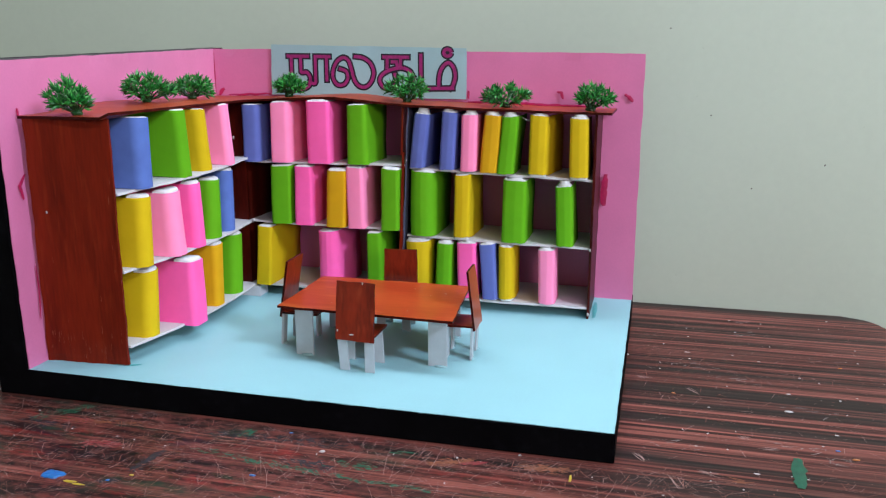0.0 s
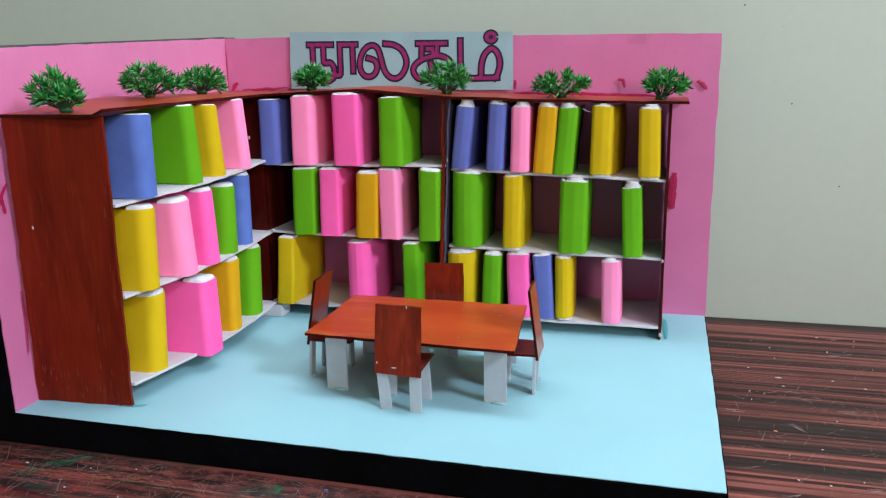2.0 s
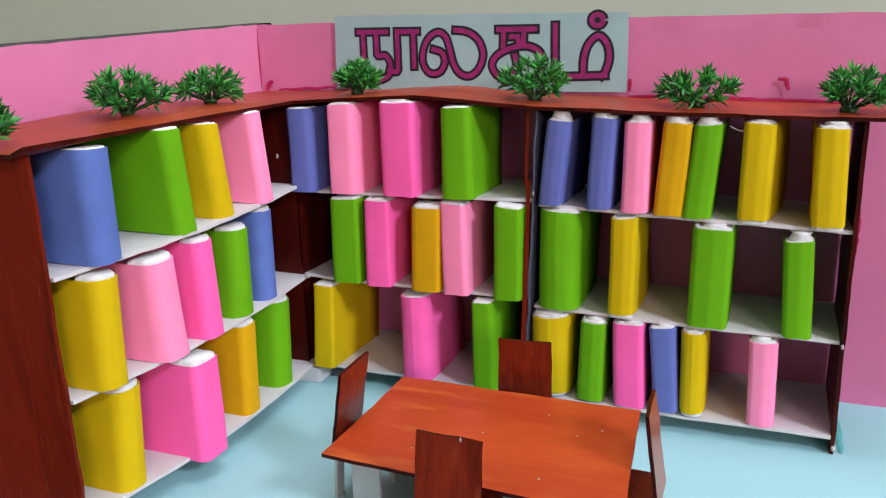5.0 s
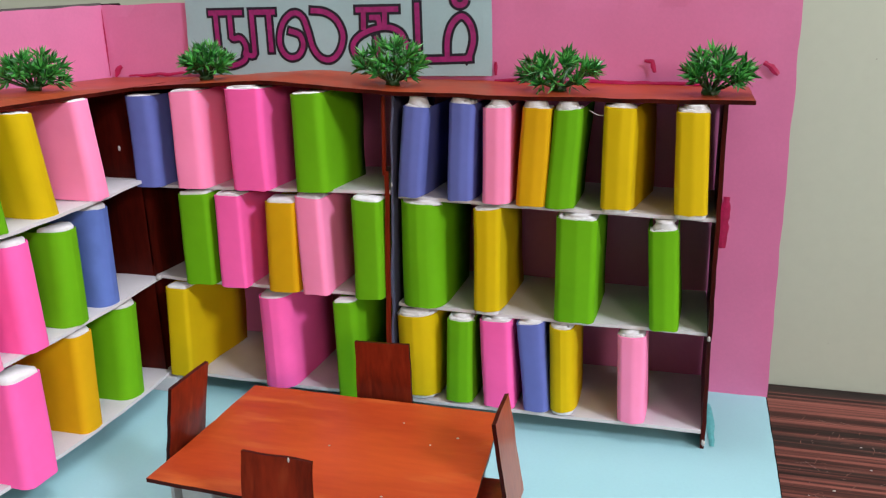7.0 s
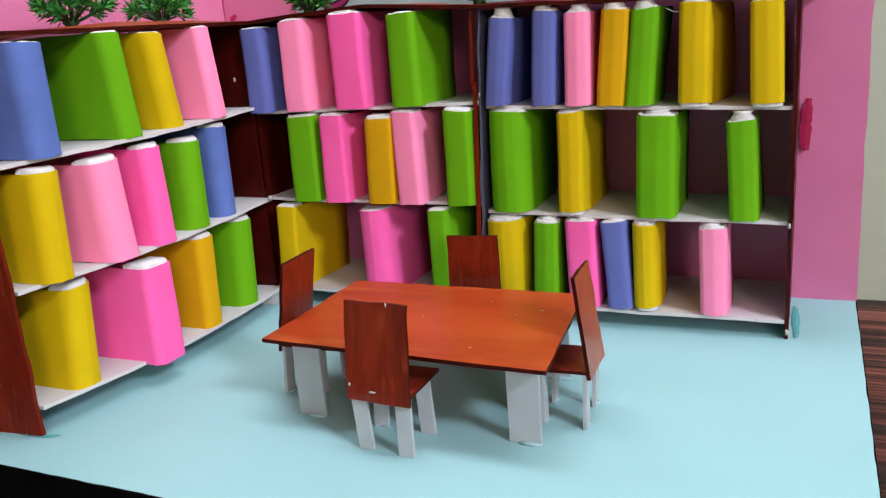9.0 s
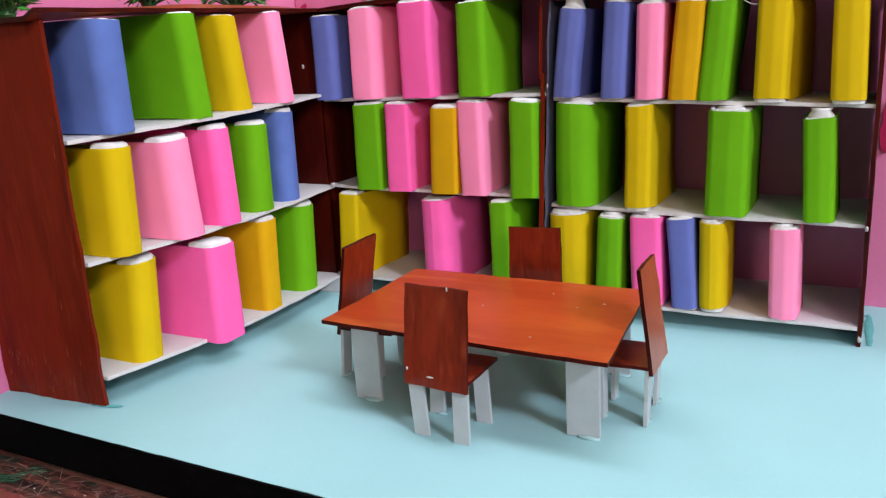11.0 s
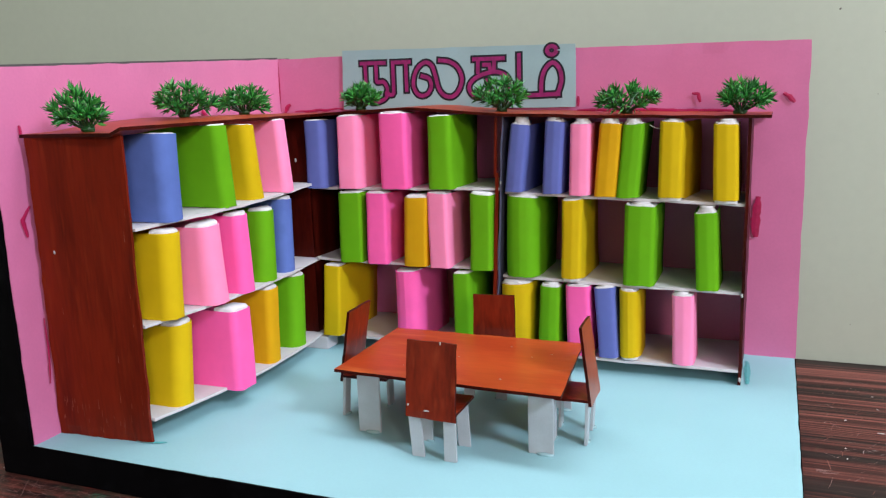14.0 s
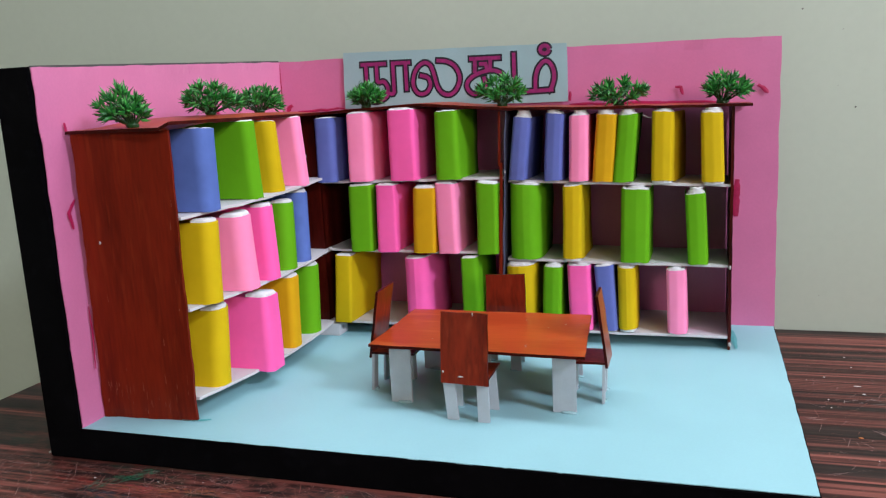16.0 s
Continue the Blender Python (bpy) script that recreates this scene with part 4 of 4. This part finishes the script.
# ---------------------------------------------------------------- artificial plants on the top board
def plant(at, width, height, seed, lean):
    r = random.Random(seed)
    p = thing("artificial_plant", at)
    start = r.uniform(0, 6.28)
    tagged(p, "small green plastic artificial plant standing on the shelf top", "plant", "plants on the shelf top")
    stem, leaf = bmesh.new(), bmesh.new()
    add(stem, blob((0, 0, 0.0020), 0.0050, 0.0050, 0.0032, seed))
    n = 21
    heart = Vector((0, 0, height * 0.36))
    rx, rz = max(0.008, width / 2 - 0.0092), height * 0.64 - 0.0078
    for i in range(n):
        # branch ends spread over a flattened dome
        a = start + i * 2.39996 + r.uniform(-0.25, 0.25)
        up = r.uniform(-0.40, 0.30) if i < 9 else (i - 9) / (n - 9.5) + r.uniform(-0.08, 0.08)
        ring = math.sqrt(max(0.05, 1 - min(1, up) ** 2))
        k = r.uniform(0.78, 1.10)
        tip = heart + Vector((math.cos(a) * ring * rx * k, math.sin(a) * ring * rx * k, up * rz * k)) + Vector((lean, 0, 0))
        mid = Vector((tip.x * 0.48, tip.y * 0.48, max(0.004, tip.z * 0.50)))
        add(stem, tube([(math.cos(a) * 0.002, math.sin(a) * 0.002, 0.002), mid, tip], [0.0008, 0.0007, 0.0005]))
        way = (tip - mid).normalized()
        side = way.orthogonal().normalized()
        for j in range(23):
            # narrow leaves burst from the branch end, a few sit lower down
            f = r.uniform(0.80, 1.0) if j < 17 else r.uniform(0.2, 0.8)
            base = mid.lerp(tip, f)
            out_dir = side.copy()
            out_dir.rotate(Matrix.Rotation(j * 2.39996 + r.uniform(-0.4, 0.4), 3, way))
            open_by = radians(r.uniform(8, 75) if j < 17 else r.uniform(40, 75))
            d = (way * math.cos(open_by) + out_dir * math.sin(open_by) + Vector((0, 0, r.uniform(-0.05, 0.25)))).normalized()
            ln = r.uniform(0.0072, 0.0108)
            s = d.orthogonal().normalized()
            s.rotate(Matrix.Rotation(r.uniform(0, 6.28), 3, d))
            w = d.cross(s)
            m = base + d * ln * 0.45 - w * 0.0004
            pts = [base + d * 0.0003, m + s * 0.0011, m + w * 0.0004, m - s * 0.0011, m - w * 0.0004, base + d * ln + w * r.uniform(-0.0008, 0.0008)]
            v = [leaf.verts.new(q) for q in pts]
            for i0, i1 in ((1, 2), (2, 3), (3, 4), (4, 1)):
                leaf.faces.new((v[0], v[i0], v[i1]))
                leaf.faces.new((v[5], v[i1], v[i0]))
    part("stem", stem, STEM, p, "dark green plastic stems")
    part("foliage", leaf, LEAF, p, "pointed green plastic leaves")
    return p


for k, (x, y, w, h, lean) in enumerate(((0.046, -0.309, 0.047, 0.038, -0.006), (0.048, -0.212, 0.060, 0.036, 0.0), (0.048, -0.132, 0.054, 0.033, 0.0), (0.119, -0.050, 0.047, 0.033, 0.002),
                                        (0.257, -0.052, 0.057, 0.039, 0.0), (0.364, -0.052, 0.062, 0.033, 0.001), (0.452, -0.054, 0.052, 0.035, 0.003))):
    plant((x, y, top_z(Vector((x, y, 0))) + 0.0022), w, h * 0.88, 31 + k, lean)


# ---------------------------------------------------------------- small marks and glue
def smear(name, mat, pts, half, normal, label, category="paint mark"):
    """A thin brushed mark along points, laid on a surface."""
    n = Vector(normal)
    bm = bmesh.new()
    pts = [Vector(p) for p in pts]
    fine = []
    for a, b in zip(pts, pts[1:]):
        fine += [a.lerp(b, f / 4) for f in range(4)]
    fine.append(pts[-1])
    k = len(fine)
    rows = []
    for i, p in enumerate(fine):
        d = (fine[min(i + 1, k - 1)] - fine[max(i - 1, 0)]).normalized()
        s = d.cross(n).normalized()
        w = half * (0.5 + 0.6 * math.sin(math.pi * (i + 0.4) / (k - 0.2))) * (1 + 0.35 * noise.noise(p * 350))
        q = p + s * half * 0.25 * noise.noise(p * 220)
        rows.append([bm.verts.new(q + s * w), bm.verts.new(q + n * 0.00025), bm.verts.new(q - s * w)])
    for a, b in zip(rows, rows[1:]):
        bm.faces.new((a[0], a[1], b[1], b[0]))
        bm.faces.new((a[1], a[2], b[2], b[1]))
    return tagged(part(name, bm, mat), label, category)


SOUTH, EAST = (0, -1, 0), (1, 0, 0)
for pts, half in (([(0.006, -0.0012, 0.221), (0.009, -0.0012, 0.226), (0.013, -0.0012, 0.229)], 0.0022), ([(0.411, -0.0012, 0.2285), (0.416, -0.0012, 0.228), (0.418, -0.0012, 0.221)], 0.0015),
                  ([(0.483, -0.0012, 0.2265), (0.488, -0.0012, 0.2235), (0.492, -0.0012, 0.219)], 0.0018), ([(0.4672, -0.0012, 0.141), (0.4662, -0.0012, 0.130), (0.4655, -0.0012, 0.118), (0.4662, -0.0012, 0.106)], 0.0034),
                  ([(0.313, -0.0012, 0.229), (0.313, -0.0012, 0.220)], 0.0012)):
    smear("varnish_mark", VARNISH_AND_FOLD, pts, half, SOUTH, "stray dark red varnish smear on pink paper")
for x0, x1, z0, z1, half in ((0.312, 0.452, 0.2165, 0.2130, 0.0016), (0.018, 0.074, 0.2215, 0.2235, 0.0011)):
    smear("varnish_line", VARNISH_AND_FOLD, [(x0 + (x1 - x0) * i / 8, -0.0012, z0 + (z1 - z0) * i / 8 + 0.0006 * math.sin(i * 2.1)) for i in range(9)], half, SOUTH, "dark red varnish line where shelf top meets wall")
for pts, half in (([(0.0008, -0.3225, 0.2235), (0.0010, -0.3215, 0.2165)], 0.0014), ([(0.0006, -0.322, 0.168), (0.0006, -0.3295, 0.159), (0.0006, -0.327, 0.147)], 0.0015),
                  ([(0.0008, -0.3235, 0.088), (0.0008, -0.3230, 0.066), (0.0010, -0.3255, 0.040)], 0.0008), ([(0.0004, -0.128, 0.2275), (0.0004, -0.120, 0.2215)], 0.0018)):
    smear("varnish_mark", VARNISH_AND_FOLD, [(x - 0.0036 * z / 0.27 * min(1, -y / 0.3) + 0.0002, y, z) for x, y, z in pts], half, EAST, "stray dark red varnish smear on pink paper")
# shadow in the paper fold, drawn as a dark line with the varnish colour
smear("fold_shadow_line", VARNISH_AND_FOLD, [(0.0012, -0.0012, 0.222 + 0.050 * i / 8) for i in range(9)], 0.0006, SOUTH, "paper fold's shadow in the wall corner, painted as a thin dark red line")
for pts, half in (([(0.066, -0.3165, 0.0006), (0.079, -0.3150, 0.0006), (0.088, -0.3115, 0.0006)], 0.0014), ([(0.4635, -0.020, 0.0006), (0.4645, -0.045, 0.0006), (0.4650, -0.078, 0.0006)], 0.0022)):
    smear("teal_paint_mark", TEAL, pts, half, (0, 0, 1), "teal paint touch-up beside the shelf foot on aqua paper")


smear("green_paint_stroke", GREEN_DOT, [(0.6312, -0.304, TABLE_Z + 0.0005), (0.6300, -0.318, TABLE_Z + 0.0005), (0.6288, -0.334, TABLE_Z + 0.0005), (0.6270, -0.350, TABLE_Z + 0.0005)], 0.0046, (0, 0, 1),
      "short broad brush stroke of dried green paint on the worktable")


def glue_bits(rows, label, mat=GLUE, sub=1):
    for x, y, z, a, b, c in rows:
        tagged(part("glue_bit", blob((x, y, z), a, b, c, x * 50 + z * 90, 0.4, sub), mat, smooth=True), label, "glue")


glue_bits(((0.0165, -0.3226, 0.136, 0.0007, 0.0005, 0.0014), (0.066, -0.0838, 0.179, 0.0010, 0.0005, 0.0020), (0.2735, -0.2782, 0.0330, 0.0020, 0.0005, 0.0006),
           (0.2605, -0.2778, 0.0360, 0.0006, 0.0005, 0.0010), (0.2825, -0.2722, 0.0775, 0.0005, 0.0005, 0.0013), (0.0880, -0.0890, 0.0885, 0.0022, 0.0012, 0.0022),
           (0.2650, -0.0840, 0.160, 0.0006, 0.0005, 0.0014), (0.4595, -0.0850, 0.006, 0.0012, 0.0008, 0.0020), (0.4590, -0.0845, 0.0740, 0.0010, 0.0008, 0.0016)),
          "small white blob of dried glue on stained wood", WHITE_DOT, 2)
glue_bits(((0.271, -0.209, 0.0478, 0.0007, 0.0006, 0.0002), (0.314, -0.246, 0.0478, 0.0009, 0.0006, 0.0002), (0.301, -0.177, 0.0478, 0.0007, 0.0005, 0.0002),
           (0.334, -0.186, 0.0478, 0.0010, 0.0008, 0.0002), (0.322, -0.196, 0.0478, 0.0006, 0.0006, 0.0002), (0.240, -0.238, 0.0478, 0.0006, 0.0005, 0.0002)),
          "tiny white speck on the miniature tabletop", WHITE_DOT)
for k, (x, y) in enumerate(((0.2175, -0.250), (0.3425, -0.249), (0.2175, -0.170), (0.336, -0.170))):
    part("glue_blob", blob((x + 0.003, y - 0.001, 0.0006), 0.0062, 0.0026, 0.0014, k * 3.3), GLUE, table, "clear dried glue", smooth=True)
# a loose strand of glue between two books
pts = [(0.3865 + 0.0145 * k / 12, -0.080, 0.2062 - 0.0030 * math.sin(math.pi * k / 12) + 0.0016 * (k / 12) ** 3) for k in range(13)]
tagged(part("glue_strand", tube(pts, 0.00035, 5), WHITE_DOT, smooth=True), "thin white strand of dried glue between books", "glue")

# dry-brush flecks on the end panel
rng = random.Random(17)
bm = bmesh.new()
for i in range(40):
    x, z = rng.uniform(0.004, 0.076), 0.004 + 0.022 * rng.random()
    if i % 4 == 0:
        x, z = rng.choice((rng.uniform(0.070, 0.077), rng.uniform(0.004, 0.074))), 0.02 + 0.16 * rng.random()
    ln, w = rng.uniform(0.002, 0.008), rng.uniform(0.00010, 0.00030)
    u = x / 0.078
    y0 = -0.3214 + 0.0060 * u - 0.00022
    tilt = (-0.0030 + 0.0020 * u) / 0.2155
    v = [bm.verts.new((x + sx * w * (0.3 if k else 1), y0 + tilt * zz, zz)) for k, zz in ((0, z), (1, z + ln)) for sx in (-1, 1)]
    bm.faces.new((v[0], v[1], v[3], v[2]))
part("brush_flecks", bm, FLECK, shelf, "pale dry-brush flecks")["kind"] = "stuff"
